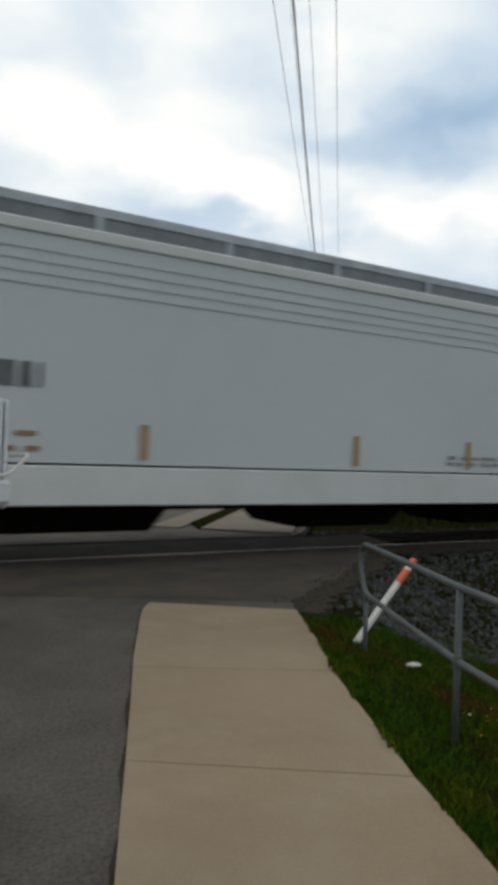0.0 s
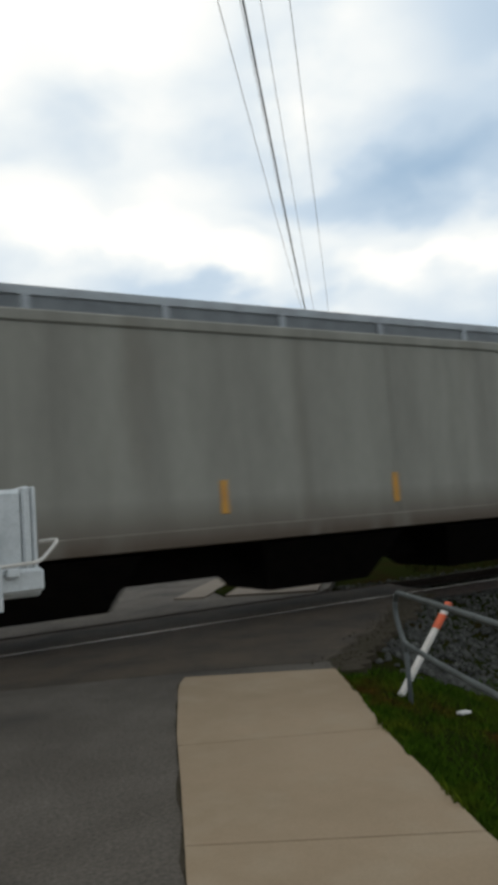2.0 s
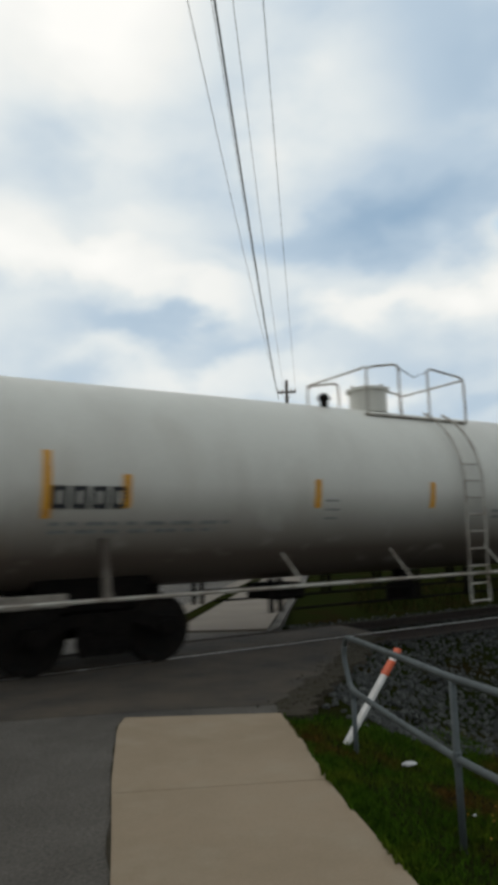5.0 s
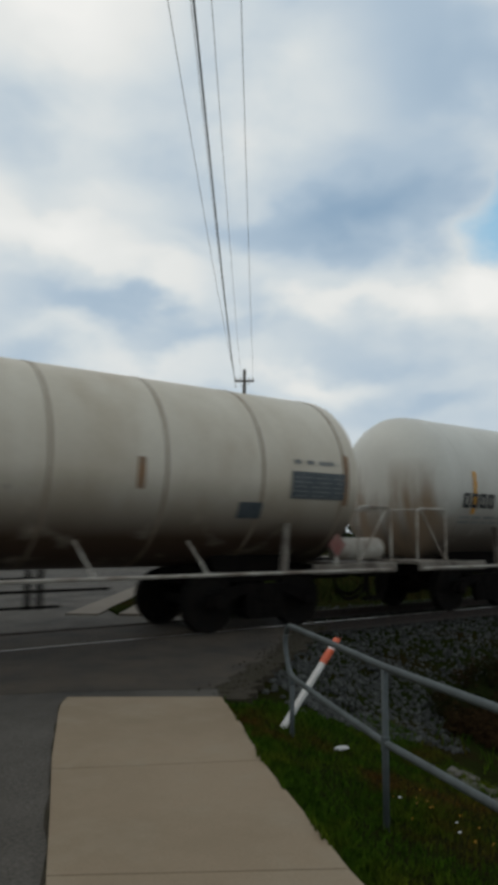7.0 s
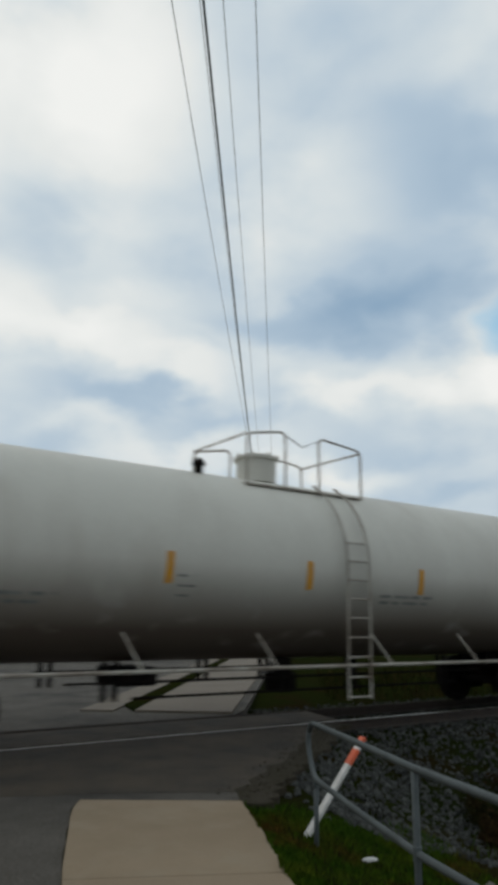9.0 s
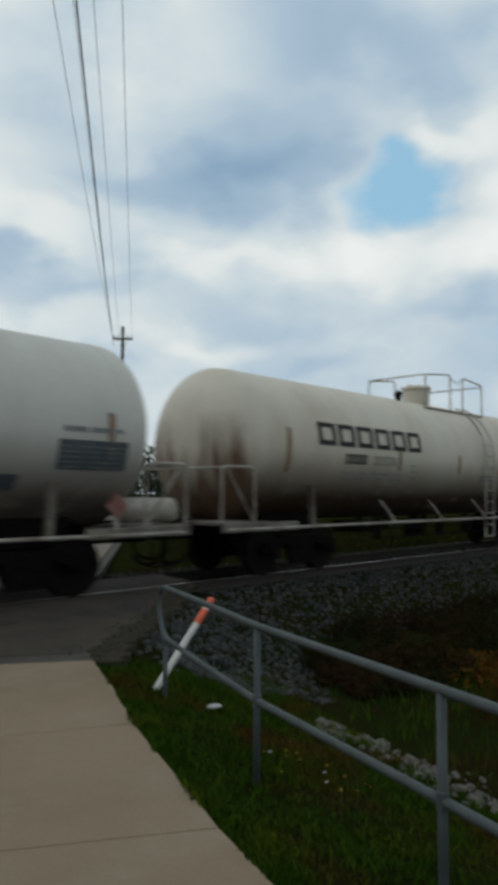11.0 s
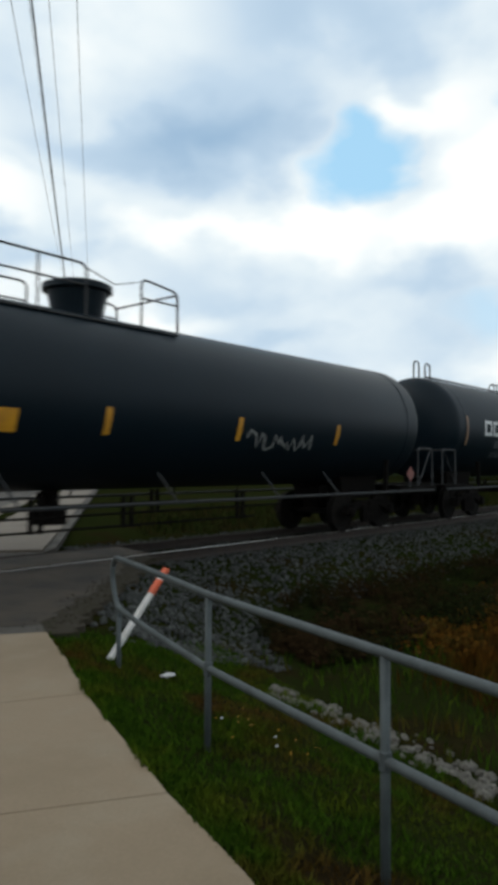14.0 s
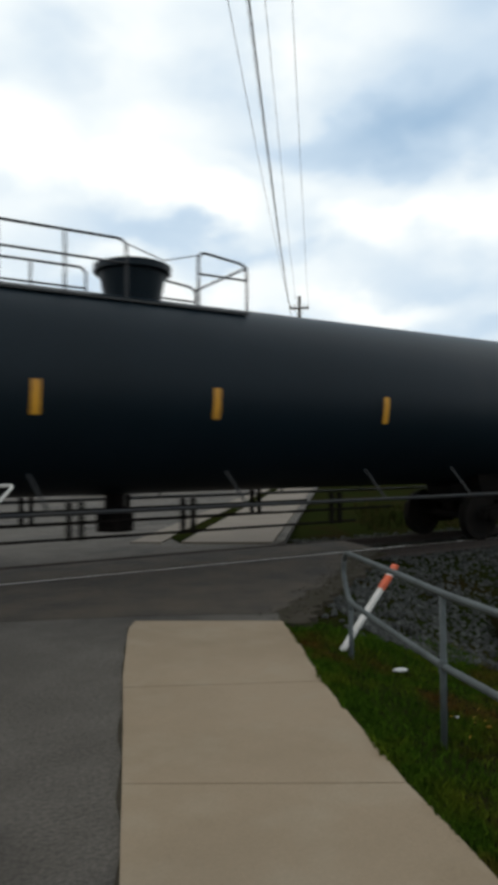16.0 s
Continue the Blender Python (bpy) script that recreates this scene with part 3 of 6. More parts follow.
def top_platform(car, sections, top, trim, dome_x, dome_mat, black):
    """The walkway round the manway, with its hoops, and the manway itself."""
    x0, x1 = sections[0][0], sections[-1][1]
    h = top + (0.64 if black else 0.77)
    for side in (-1, 1):
        y = 0.66 * side
        part("walkway", box(BM(), x0, x1, y - 0.2, y + 0.2, top - 0.235, top - 0.2), trim, car, "grating walkway on the tank top")
        yo = 0.86 * side
        for k, (a, b) in enumerate(sections):
            # the outer ends of the first and last hoops stand a little lower
            ha, hb = (h - 0.14 if k == 0 else h), (h - 0.1 if k == len(sections) - 1 else h)
            part("handrail", tube(BM(), bent([(a, yo, top - 0.24), (a, yo, ha), (b, yo, hb), (b, yo, top - 0.24)], 0.14), 0.022, 6), trim, car, "bent pipe handrail")
            n = max(1, round((b - a) / (1.0 if black else 1.6)))
            for m in range(1, n):
                xx = a + (b - a) * m / n
                part("handrail_post", tube(BM(), [(xx, yo, top - 0.24), (xx, yo, h - 0.03 - (0.07 if k == 0 else 0))], 0.02, 5), trim, car)
            if black:
                part("midrail", tube(BM(), [(a, yo, top + 0.3), (b, yo, top + 0.3)], 0.018, 5), trim, car)
    for xx in (x0, x1):
        part("end_handrail", tube(BM(), [(xx, -0.86, h - 0.14), (xx, 0.86, h - 0.14)], 0.02, 5), trim, car)
    part("chain", tube(BM(), [(sections[-2][1], -0.86, h - 0.06), ((sections[-2][1] + sections[-1][0]) / 2, -0.86, h - 0.22), (sections[-1][0], -0.86, h - 0.06)], 0.01, 4), GRIME, car, "sagging gate chain")
    if black:
        b = move(lathe(BM(), [(-0.2, 0.42), (0.28, 0.52), (0.3, 0.6), (0.4, 0.6), (0.44, 0.5), (0.48, 0.2)], "z", 24), pose(dome_x, 0, top + 0.1))
    else:
        b = move(lathe(BM(), [(0, 0.36), (0.4, 0.36), (0.42, 0.4), (0.47, 0.4), (0.5, 0.33), (0.54, 0.15)], "z", 24), pose(dome_x, 0, top - 0.02))
    part("manway", b, dome_mat, car, "round manway dome with a bolted lid")
    for k in range(8):
        a = k * math.pi / 4
        r = 0.55 if black else 0.385
        part("lid_bolt", move(lathe(BM(), [(0, 0.03), (0.1, 0.03), (0.12, 0.015)], "z", 8), pose(dome_x + r * math.cos(a), r * math.sin(a), top + (0.38 if black else 0.38))), dome_mat, car)
    if not black:
        part("valve", move(lathe(BM(), [(0, 0.07), (0.12, 0.08), (0.16, 0.12), (0.2, 0.1), (0.26, 0.04)], "z", 12), pose(x0 - 0.7, -0.5, top - 0.1)), GRIME, car, "small dark relief valve")


def tank_car(name, label, left, L, R, zc, paint, trim, kind, number="", mark="emblem", stripes=(), stripe_mat=None, sections=((7.35, 8.65), (9.35, 10.5)), dome=8.35, climb=9.4, text=1.85, sign=0.78, extras=None, text_mat=None, seed=1, drop=0.0, stripe_drop=None, tight=1.0):
    """A tank car from 0 to L in its own space, on two trucks."""
    black = paint is TANK_BLACK
    car = thing(name, label, "tank car", pose(left, YC, 0), "train cars")
    head = 0.62
    prof = [(head - head * math.cos(a), R * math.sin(a) ** 0.86) for a in (radians(d) for d in (2, 10, 20, 30, 40, 50, 60, 70, 80, 90))]
    prof += [(L - s, r) for s, r in reversed(prof)]
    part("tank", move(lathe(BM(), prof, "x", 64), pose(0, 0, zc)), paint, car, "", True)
    for f in (([(1.37 + 1.72 * k) / L for k in range(10)] if L > 17 else (0.055, 0.26, 0.42, 0.58, 0.74, 0.945)) if kind == "ringed" else (0.05, 0.95)):
        part("weld_ring", move(lathe(BM(), [(-0.03, R - 0.01), (-0.02, R + 0.007), (0.02, R + 0.007), (0.03, R - 0.01)], "x", 64), pose(L * f, 0, zc)), SEAM if kind == "ringed" and L > 17 else paint, car, "", True)
    # running gear and ends
    for x, flip in ((2.15, False), (L - 2.15, True)):
        truck(car, x)
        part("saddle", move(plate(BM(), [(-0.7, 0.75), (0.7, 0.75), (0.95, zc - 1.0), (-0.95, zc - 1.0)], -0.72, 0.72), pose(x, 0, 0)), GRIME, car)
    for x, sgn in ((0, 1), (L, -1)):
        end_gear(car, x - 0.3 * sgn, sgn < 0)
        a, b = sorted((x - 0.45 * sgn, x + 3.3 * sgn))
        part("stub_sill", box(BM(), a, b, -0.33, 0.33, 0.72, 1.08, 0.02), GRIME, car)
        a, b = sorted((x - 0.45 * sgn, x + 0.75 * sgn))
        part("end_platform", box(BM(), a, b, -1.5, 1.5, 1.0, 1.05), GRIME if black else TRIM_DIRTY, car, "grimy end platform plate")
        a, b = sorted((x - 0.47 * sgn, x + 1.5 * sgn))
        for side in (-1.52, 1.48):
            part("side_sill", box(BM(), a, b, side, side + 0.05, 0.88, 1.04, 0.01), GRIME if black else TRIM_DIRTY, car)
        yo = 1.42
        hoop = [(x - 0.42 * sgn, -yo, 1.05), (x - 0.42 * sgn, -yo, 2.02), (x + 0.4 * sgn, -yo, 2.02), (x + 0.4 * sgn, -yo, 1.05)]
        part("end_railing", tube(BM(), bent(hoop, 0.12), 0.024, 6), trim, car, "bent pipe end railing")
        part("end_rail", tube(BM(), [(x - 0.42 * sgn, -yo, 2.0), (x - 0.42 * sgn, yo, 2.0)], 0.02, 5), trim, car)
        part("end_post", tube(BM(), [(x - 0.42 * sgn, yo, 1.05), (x - 0.42 * sgn, yo, 2.0)], 0.024, 5), trim, car)
        part("end_brace", tube(BM(), [(x - 0.3 * sgn, -yo, 1.98), (x + 0.36 * sgn, -yo, 1.08)], 0.02, 5), trim, car)
        s = [(x - 0.1 * sgn, -1.5, 0.9), (x - 0.1 * sgn, -1.5, 0.42), (x + 0.32 * sgn, -1.5, 0.42), (x + 0.32 * sgn, -1.5, 0.9)]
        part("sill_step", tube(BM(), bent(s, 0.04, 2), 0.016, 5), GRIME, car, "stirrup step")
        part("saddle_brace", plate(BM(), [(x + 2.0 * sgn, 0.95), (x + 2.1 * sgn, 0.95), (x + 2.04 * sgn, 1.7), (x + 1.96 * sgn, 1.7)], -1.46, -1.36), TRIM_DIRTY if not black else GRIME, car)
        part("air_hose", tube(BM(), bent([(x - 0.5 * sgn, -0.75, 0.85), (x - 0.55 * sgn, -0.7, 0.38), (x - 1.0 * sgn, -0.55, 0.34)], 0.2), 0.03, 6), GRIME, car)
    for side in (-1, 1):
        sill_rail(car, L, side, trim, ((0.27, 0.72, 0.78), (0.3, 0.68, 0.58)))
    part("brake_rigging", box(BM(), L * 0.31, L * 0.345, -0.5, 0.4, 0.66, 0.92, 0.03), GRIME, car, "dark brake cylinder box under the tank")
    part("bottom_outlet", move(lathe(BM(), [(0, 0.28), (0.3, 0.28), (0.32, 0.16), (0.62, 0.14)], "z", 16), pose(L * 0.5, 0, zc - R - 0.55)), GRIME, car)
    if not black:
        part("air_reservoir", move(lathe(BM(), [(-0.55, 0.05), (-0.5, 0.2), (0.5, 0.2), (0.55, 0.05)], "x", 18), pose(L - 0.15, -1.12, 1.28)), trim, car, "cream air reservoir cylinder on the end platform", True)
    for x in (L - 1.0,):
        b = BM()
        plate(b, [(x - 0.2, 1.36), (x, 1.56), (x + 0.2, 1.36), (x, 1.16)], -1.535, -1.525)
        part("placard", b, HAZARD, car, "red diamond hazard placard")
        part("placard_bracket", box(BM(), x - 0.03, x + 0.03, -1.52, -1.48, 1.0, 1.4), trim, car)
    # top
    top_platform(car, sections, zc + R, trim, dome, TANK_BLACK if black else paint, black)
    if not black:
        ladder(car, climb, R, zc, trim)
    # marks on the near side
    tm = text_mat or (WHITE_INK if black else INK)
    faint = DARK_INK if black else GREY_INK

    def mark_part(nm, bm, mat, lab=""):
        for v in bm.verts:
            v.co.z -= stripe_drop if nm == "reflector_stripe" and stripe_drop is not None else drop
        ob = part(nm, on_tank(bm, R, zc), mat, car, lab)
        if nm in JOINED:
            tagged(ob, kind="stuff")

    sm = stripe_mat or YELLOW
    for x, big in stripes:
        z0, z1 = (-0.55, 0.3) if big else (-0.42, 0.02)
        mark_part("reflector_stripe", patch(x - 0.06, x + 0.06, z0, z1, 8), sm)
    if mark == "emblem":
        for k in range(6):
            mark_part("emblem_block", emblem_block(text + 0.66 * k, -0.22 if black else 0.02, 0.56, 0.46), tm)
        if number:
            mark_part("reporting_mark", mark_blocks(4, text + 0.9, -0.58 if black else -0.33, 0.16, 0.21), faint if black else tm)
            digits(mark_part, number, text + 1.95, -0.58 if black else -0.33, 0.21, faint if black else tm)
        mark_part("stencil_block", bars([2.5, 2.3], text + 0.85, -0.8 if black else -0.55, seed=seed + 1), faint)
    elif mark == "number":
        mark_part("reporting_mark", mark_blocks(4, text, -0.43, 0.215 * tight, 0.29), tm)
        if number:
            digits(mark_part, number, text + 1.2 * tight, -0.43, 0.29 if len(number) < 6 else 0.24, tm, 0.82 * tight)
        mark_part("stencil_block", bars([2.6, 2.4], text, -0.65, seed=seed + 1), faint)
    if not black:
        mark_part("stencil_frame", bars([0.28, 0.28, 0.28], 5.6, -0.32, 0.14, 0.03, seed), faint)
        mark_part("dark_placard", patch(L - sign - 1.17, L - sign, -0.46, -0.02, 6), PLACARD, "dark blue lettered panel")
        mark_part("placard_print", bars([1.05] * 5, L - sign - 1.12, -0.12, 0.075, 0.012, seed + 2), faint)
        mark_part("small_placard", patch(L - sign - 2.15, L - sign - 1.7, -0.82, -0.55, 4), PLACARD)
        mark_part("stencil_block", bars([1.0], L - sign - 1.12, 0.1, seed=seed + 5, h=0.07), faint)
        mark_part("stencil_block", bars([1.3, 1.2], L * 0.56, -0.5, seed=seed + 6), faint)
    if extras:
        extras(car, mark_part, L, R, zc)
    cars.append((car, left))
    return car


def hopper_car(name, label, left, L, paint, sill_paint, notch, ribs, extras=None, sill=(1.05, 1.3), sill_side=None):
    """A covered hopper: sheet sides cut away over the trucks, roof, running boards, ladders and outlets."""
    car = thing(name, label, "hopper car", pose(left, YC, 0), "train cars")
    W, top = 1.6, 4.06
    rim = [(x, z) for x, z in notch]
    outline = [(L - x, z) for x, z in reversed(rim)]
    side = rim + outline                    # along the bottom from the left end to the right end
    side = [(0, top)] + side + [(L, top)]
    for s in (-1, 1):
        part("side_sheet", plate(BM(), side, s * W, s * (W - 0.03)), paint, car)
        b = box(BM(), -0.03, L + 0.03, min(s * (W + 0.03), s * (W - 0.12)), max(s * (W + 0.03), s * (W - 0.12)), top - 0.02, top + 0.14, 0.02)
        part("top_chord", b, sill_paint, car)
        b = box(BM(), -0.1, L + 0.1, min(s * (W + 0.04), s * (W - 0.1)), max(s * (W + 0.04), s * (W - 0.1)), sill[0], sill[1], 0.015)
        part("side_sill", b, sill_side or sill_paint, car)
        for x in ribs:
            part("side_rib", box(BM(), x - 0.035, x + 0.035, min(s * (W + 0.012), s * W), max(s * (W + 0.012), s * W), 1.3, top), paint, car)
    # roof
    b = BM()
    sec = [(-W, top + 0.1), (-0.9, 4.36), (0.9, 4.36), (W, top + 0.1), (W, top), (-W, top)]
    for x in (0.0, L):
        sec_v = [b.verts.new((x, y, z)) for y, z in sec]
        b.faces.new(sec_v)
    b.verts.ensure_lookup_table()
    for i in range(6):
        j = (i + 1) % 6
        b.faces.new((b.verts[i], b.verts[j], b.verts[6 + j], b.verts[6 + i]))
    part("roof", b, paint, car)
    for s in (-1, 1):
        y = 0.8 * s
        b = box(BM(), -0.35, L + 0.35, y - 0.26, y + 0.26, 4.62, 4.65)
        part("running_board", b, TRIM_GREY, car, "galvanised grating running board")
        part("board_edge", box(BM(), -0.35, L + 0.35, s * 1.065 - 0.005, s * 1.065 + 0.005, 4.56, 4.68), TRIM_GREY, car)
        part("hatch_coaming", box(BM(), -0.3, L + 0.3, s * 1.03 - 0.012, s * 1.03 + 0.012, 4.33, 4.55), ROOF_SIDE, car)
        k = 0.15
        while k < L:
            b = BM()
            plate(b, [(k, 4.2), (k + 0.1, 4.2), (k + 0.1, 4.62), (k, 4.62)], s * 1.06 - 0.02, s * 1.06 + 0.02)
            part("board_bracket", b, TRIM_GREY, car)
            k += 1.95
    for x in (-0.3, L + 0.05):
        part("cross_walk", box(BM(), x, x + 0.25, -1.3, 1.3, 4.58, 4.62), TRIM_GREY, car)
    for k in range(4):
        x = L * (0.2 + 0.2 * k)
        part("hatch", box(BM(), x - 1.2, x + 1.2, -0.3, 0.3, 4.36, 4.52, 0.04), TRIM_GREY, car)
    # ends
    for x, sgn in ((0, 1), (L, -1)):
        end_gear(car, x - 0.15 * sgn, sgn < 0)
        truck(car, x + 1.75 * sgn)
        b = BM()
        vs = [b.verts.new((x + dx * sgn, y, z)) for dx, z in ((0.12, 3.1), (3.1, 1.05)) for y in (-W + 0.04, W - 0.04)]
        vt = [b.verts.new((v.co.x, v.co.y, v.co.z + 0.05)) for v in vs]
        for q in ((0, 1, 3, 2),):
            b.faces.new([vs[i] for i in q]), b.faces.new([vt[i] for i in q])
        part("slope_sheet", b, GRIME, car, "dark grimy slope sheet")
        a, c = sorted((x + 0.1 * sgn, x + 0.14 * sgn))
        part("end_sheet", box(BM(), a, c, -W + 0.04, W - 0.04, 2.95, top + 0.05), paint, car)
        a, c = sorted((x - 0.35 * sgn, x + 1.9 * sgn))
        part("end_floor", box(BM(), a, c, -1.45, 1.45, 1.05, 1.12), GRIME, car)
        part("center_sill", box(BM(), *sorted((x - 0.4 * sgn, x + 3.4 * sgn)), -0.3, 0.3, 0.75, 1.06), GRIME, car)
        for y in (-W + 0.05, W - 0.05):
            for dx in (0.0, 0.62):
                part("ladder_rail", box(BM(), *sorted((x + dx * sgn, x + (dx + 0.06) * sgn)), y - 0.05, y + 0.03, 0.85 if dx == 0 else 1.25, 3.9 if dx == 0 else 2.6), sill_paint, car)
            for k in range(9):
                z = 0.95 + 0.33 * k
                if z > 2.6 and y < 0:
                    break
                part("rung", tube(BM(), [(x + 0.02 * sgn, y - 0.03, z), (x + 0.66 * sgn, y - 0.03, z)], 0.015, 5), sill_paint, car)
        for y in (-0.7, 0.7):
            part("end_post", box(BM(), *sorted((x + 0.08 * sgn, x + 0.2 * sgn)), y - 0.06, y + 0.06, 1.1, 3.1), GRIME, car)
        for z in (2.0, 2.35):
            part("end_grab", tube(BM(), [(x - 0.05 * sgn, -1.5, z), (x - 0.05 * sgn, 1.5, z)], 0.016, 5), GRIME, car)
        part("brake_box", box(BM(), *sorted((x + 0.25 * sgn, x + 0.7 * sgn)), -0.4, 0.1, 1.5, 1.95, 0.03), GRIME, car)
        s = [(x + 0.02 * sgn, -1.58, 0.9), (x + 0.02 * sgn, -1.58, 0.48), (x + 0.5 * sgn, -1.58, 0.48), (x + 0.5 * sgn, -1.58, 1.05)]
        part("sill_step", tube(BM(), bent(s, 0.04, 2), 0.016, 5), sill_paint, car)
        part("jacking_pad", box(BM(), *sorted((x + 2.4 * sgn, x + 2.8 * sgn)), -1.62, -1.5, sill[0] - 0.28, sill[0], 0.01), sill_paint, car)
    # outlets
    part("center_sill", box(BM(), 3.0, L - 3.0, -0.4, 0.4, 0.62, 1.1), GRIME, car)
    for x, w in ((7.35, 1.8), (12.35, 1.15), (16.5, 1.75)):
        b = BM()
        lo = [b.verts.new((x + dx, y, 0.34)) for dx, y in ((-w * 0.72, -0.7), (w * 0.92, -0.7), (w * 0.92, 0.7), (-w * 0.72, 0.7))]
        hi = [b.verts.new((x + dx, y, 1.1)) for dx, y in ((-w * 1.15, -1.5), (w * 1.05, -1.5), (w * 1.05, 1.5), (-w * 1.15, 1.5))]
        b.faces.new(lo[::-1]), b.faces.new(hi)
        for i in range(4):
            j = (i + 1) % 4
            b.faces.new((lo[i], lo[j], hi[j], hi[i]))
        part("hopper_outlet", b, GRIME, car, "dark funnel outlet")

    def mark_part(nm, bm, mat, lab=""):
        for v in bm.verts:
            v.co.y = -W - 0.02
        ob = part(nm, bm, mat, car, lab)
        if nm in JOINED:
            tagged(ob, kind="stuff")

    if extras:
        extras(car, mark_part, L)
    cars.append((car, left))
    return car


def marks_a(car, put, L):
    for x in (1.6, 4.6, 7.0, 9.4, 12.85, 16.0):
        put("reflector_stripe", patch(L - x - 0.08, L - x + 0.03, 1.36, 1.82 if x > 2 else 2.45, 2), DULL_YELLOW)
    put("stencil_mark", bars([0.8], L - 15.0, 2.2, h=0.3, seed=4), DARK_INK)
    put("stencil_mark", bars([0.3], L - 15.0, 1.74, h=0.26, seed=5), INK)
    put("stencil_block", bars([0.75, 0.75], L - 14.95, 1.62, 0.18, 0.06, seed=6), FADED)
    put("stencil_block", bars([1.8], L - 11.1, 1.04, seed=7, h=0.05), GREY_INK)
    put("stencil_block", bars([2.2, 1.6], L - 7.5, 1.52, 0.1, 0.05, seed=8), GREY_INK)
    put("stencil_block", bars([1.9, 1.2], L - 2.9, 1.14, 0.1, 0.04, seed=9), INK)
    for z in (3.42, 3.56, 3.70, 3.84):
        part("side_bead", box(BM(), 0, L, -1.615, -1.6, z, z + 0.035), HOPPER_GREY, car)


def fill(outline, at_x, at_z):
    """A sprayed patch over an outline, given on the patch's own grid."""
    bm = BM()
    bm.faces.new([bm.verts.new((at_x(u), 0, at_z(v))) for u, v in outline])
    bmesh.ops.triangulate(bm, faces=bm.faces)
    return bm


def stroke(line, thick, at_x, at_z):
    """A sprayed line, rounded at its bends and thin at its ends."""
    pts = bent([(at_x(u), 0, at_z(v)) for u, v in line], 0.12, 3)
    bm, pairs = BM(), []
    for i, p in enumerate(pts):
        d = (pts[min(i + 1, len(pts) - 1)] - pts[max(i - 1, 0)]).normalized()
        w = thick * (0.5 if 0 < i < len(pts) - 1 else 0.2)
        pairs.append((bm.verts.new(p - Vector((-d.z, 0, d.x)) * w), bm.verts.new(p + Vector((-d.z, 0, d.x)) * w)))
    for a, b in zip(pairs, pairs[1:]):
        bm.faces.new((a[0], a[1], b[1], b[0]))
    return bm


def marks_b(car, put, L):
    put("reporting_mark", mark_blocks(4, 1.75, 2.42, 0.2, 0.3), INK)
    digits(put, "863372", 1.75, 1.95, 0.3, INK)
    put("stencil_block", bars([1.1], 1.8, 1.65, seed=12, h=0.07), GREY_INK)
    # smaller black tags: crossed triangles and a ring of loops
    for x0, scale, lines in ((7.35, 1.0, (((0, 78), (70, 80), (28, 30), (0, 78)), ((60, 95), (45, 45), (100, 60), (150, 70)), ((100, 60), (90, 20), (40, 10), (15, -10)))),
                             (9.2, 0.8, (((10, 20), (0, 50), (25, 72), (75, 70), (95, 40), (70, 12), (25, 10), (10, 20)), ((15, 38), (25, 58), (35, 36), (48, 58), (55, 34), (72, 56), (80, 36)))),
                             (4.6, 0.7, (((0, 40), (40, 70), (50, 20), (90, 60), (120, 30)),))):
        for line in lines:
            put("scribble", stroke(line, 0.06, lambda u: x0 + u * 0.01 * scale, lambda v: 1.5 + v * 0.01 * scale), INK, "black spray-painted tag")
    # two sprayed pieces: blue spikes over a dark lower band, edged with pale strokes; grid units of 1 cm
    for x0, wide in ((10.06, 1.0), (14.3, 0.72)):
        at_x = lambda u: x0 + u * 0.01 * wide
        at_z = lambda v: 1.28 + v * 0.01 * (1 if wide == 1.0 else 0.66)
        for outline in (((26, 167), (72, 168), (95, 149), (101, 177), (124, 177), (147, 134), (177, 106), (196, 73), (88, 73), (65, 94), (42, 144)),
                        ((176, 144), (200, 121), (206, 73), (190, 73), (166, 99)), ((242, 129), (278, 119), (265, 94), (232, 76), (225, 94))):
            put("graffiti", fill(outline, at_x, at_z), GRAFFITI_BLUE, "blue spray-painted graffiti with white edges")
        put("graffiti", fill(((62, 63), (88, 73), (232, 74), (290, 68), (323, 68), (290, 38), (274, 3), (29, 5), (36, 38)), at_x, at_z), SPRAY_DARK, "dark sprayed band below the blue")
        put("graffiti_outline", fill(((198, 120), (238, 120), (229, 76), (203, 76)), at_x, at_z), SPRAY_WHITE)
        for line, thick in ((((3, 154), (36, 149), (59, 116), (72, 78)), 0.1), (((13, 106), (29, 109), (62, 78), (78, 73)), 0.09), (((62, 61), (36, 38), (26, 5)), 0.08),
                            (((127, 177), (140, 149), (153, 129), (163, 109)), 0.06), (((180, 144), (196, 124), (219, 121), (242, 129)), 0.06), (((278, 116), (265, 94), (294, 86), (297, 68)), 0.08),
                            (((330, 89), (323, 58), (290, 38), (274, 3)), 0.07), (((127, 3), (180, 10), (212, 3), (271, 3)), 0.07),
                            (((65, 38), (69, 58), (91, 63), (78, 43), (108, 43), (127, 51), (101, 58), (127, 68)), 0.045),
                            (((134, 48), (153, 73), (167, 48), (180, 63), (193, 43), (225, 58), (245, 38), (265, 58), (304, 63)), 0.045),
                            (((127, 25), (160, 28), (200, 24), (255, 28)), 0.025)):
            put("graffiti_scribble", stroke(line, thick, at_x, at_z), SPRAY_WHITE)
    put("reflector_stripe", patch(10.25, 10.8, 1.3, 1.39, 1), YELLOW)
    put("reflector_stripe", patch(15.9, 16.4, 1.3, 1.39, 1), YELLOW)
    for k, nm in enumerate(("graffiti", "graffiti_outline", "graffiti_scribble", "reflector_stripe")):
        for ob in car.children:
            if ob.name.split(".")[0] == nm:
                ob.location.y = -0.004 * (k + 1)


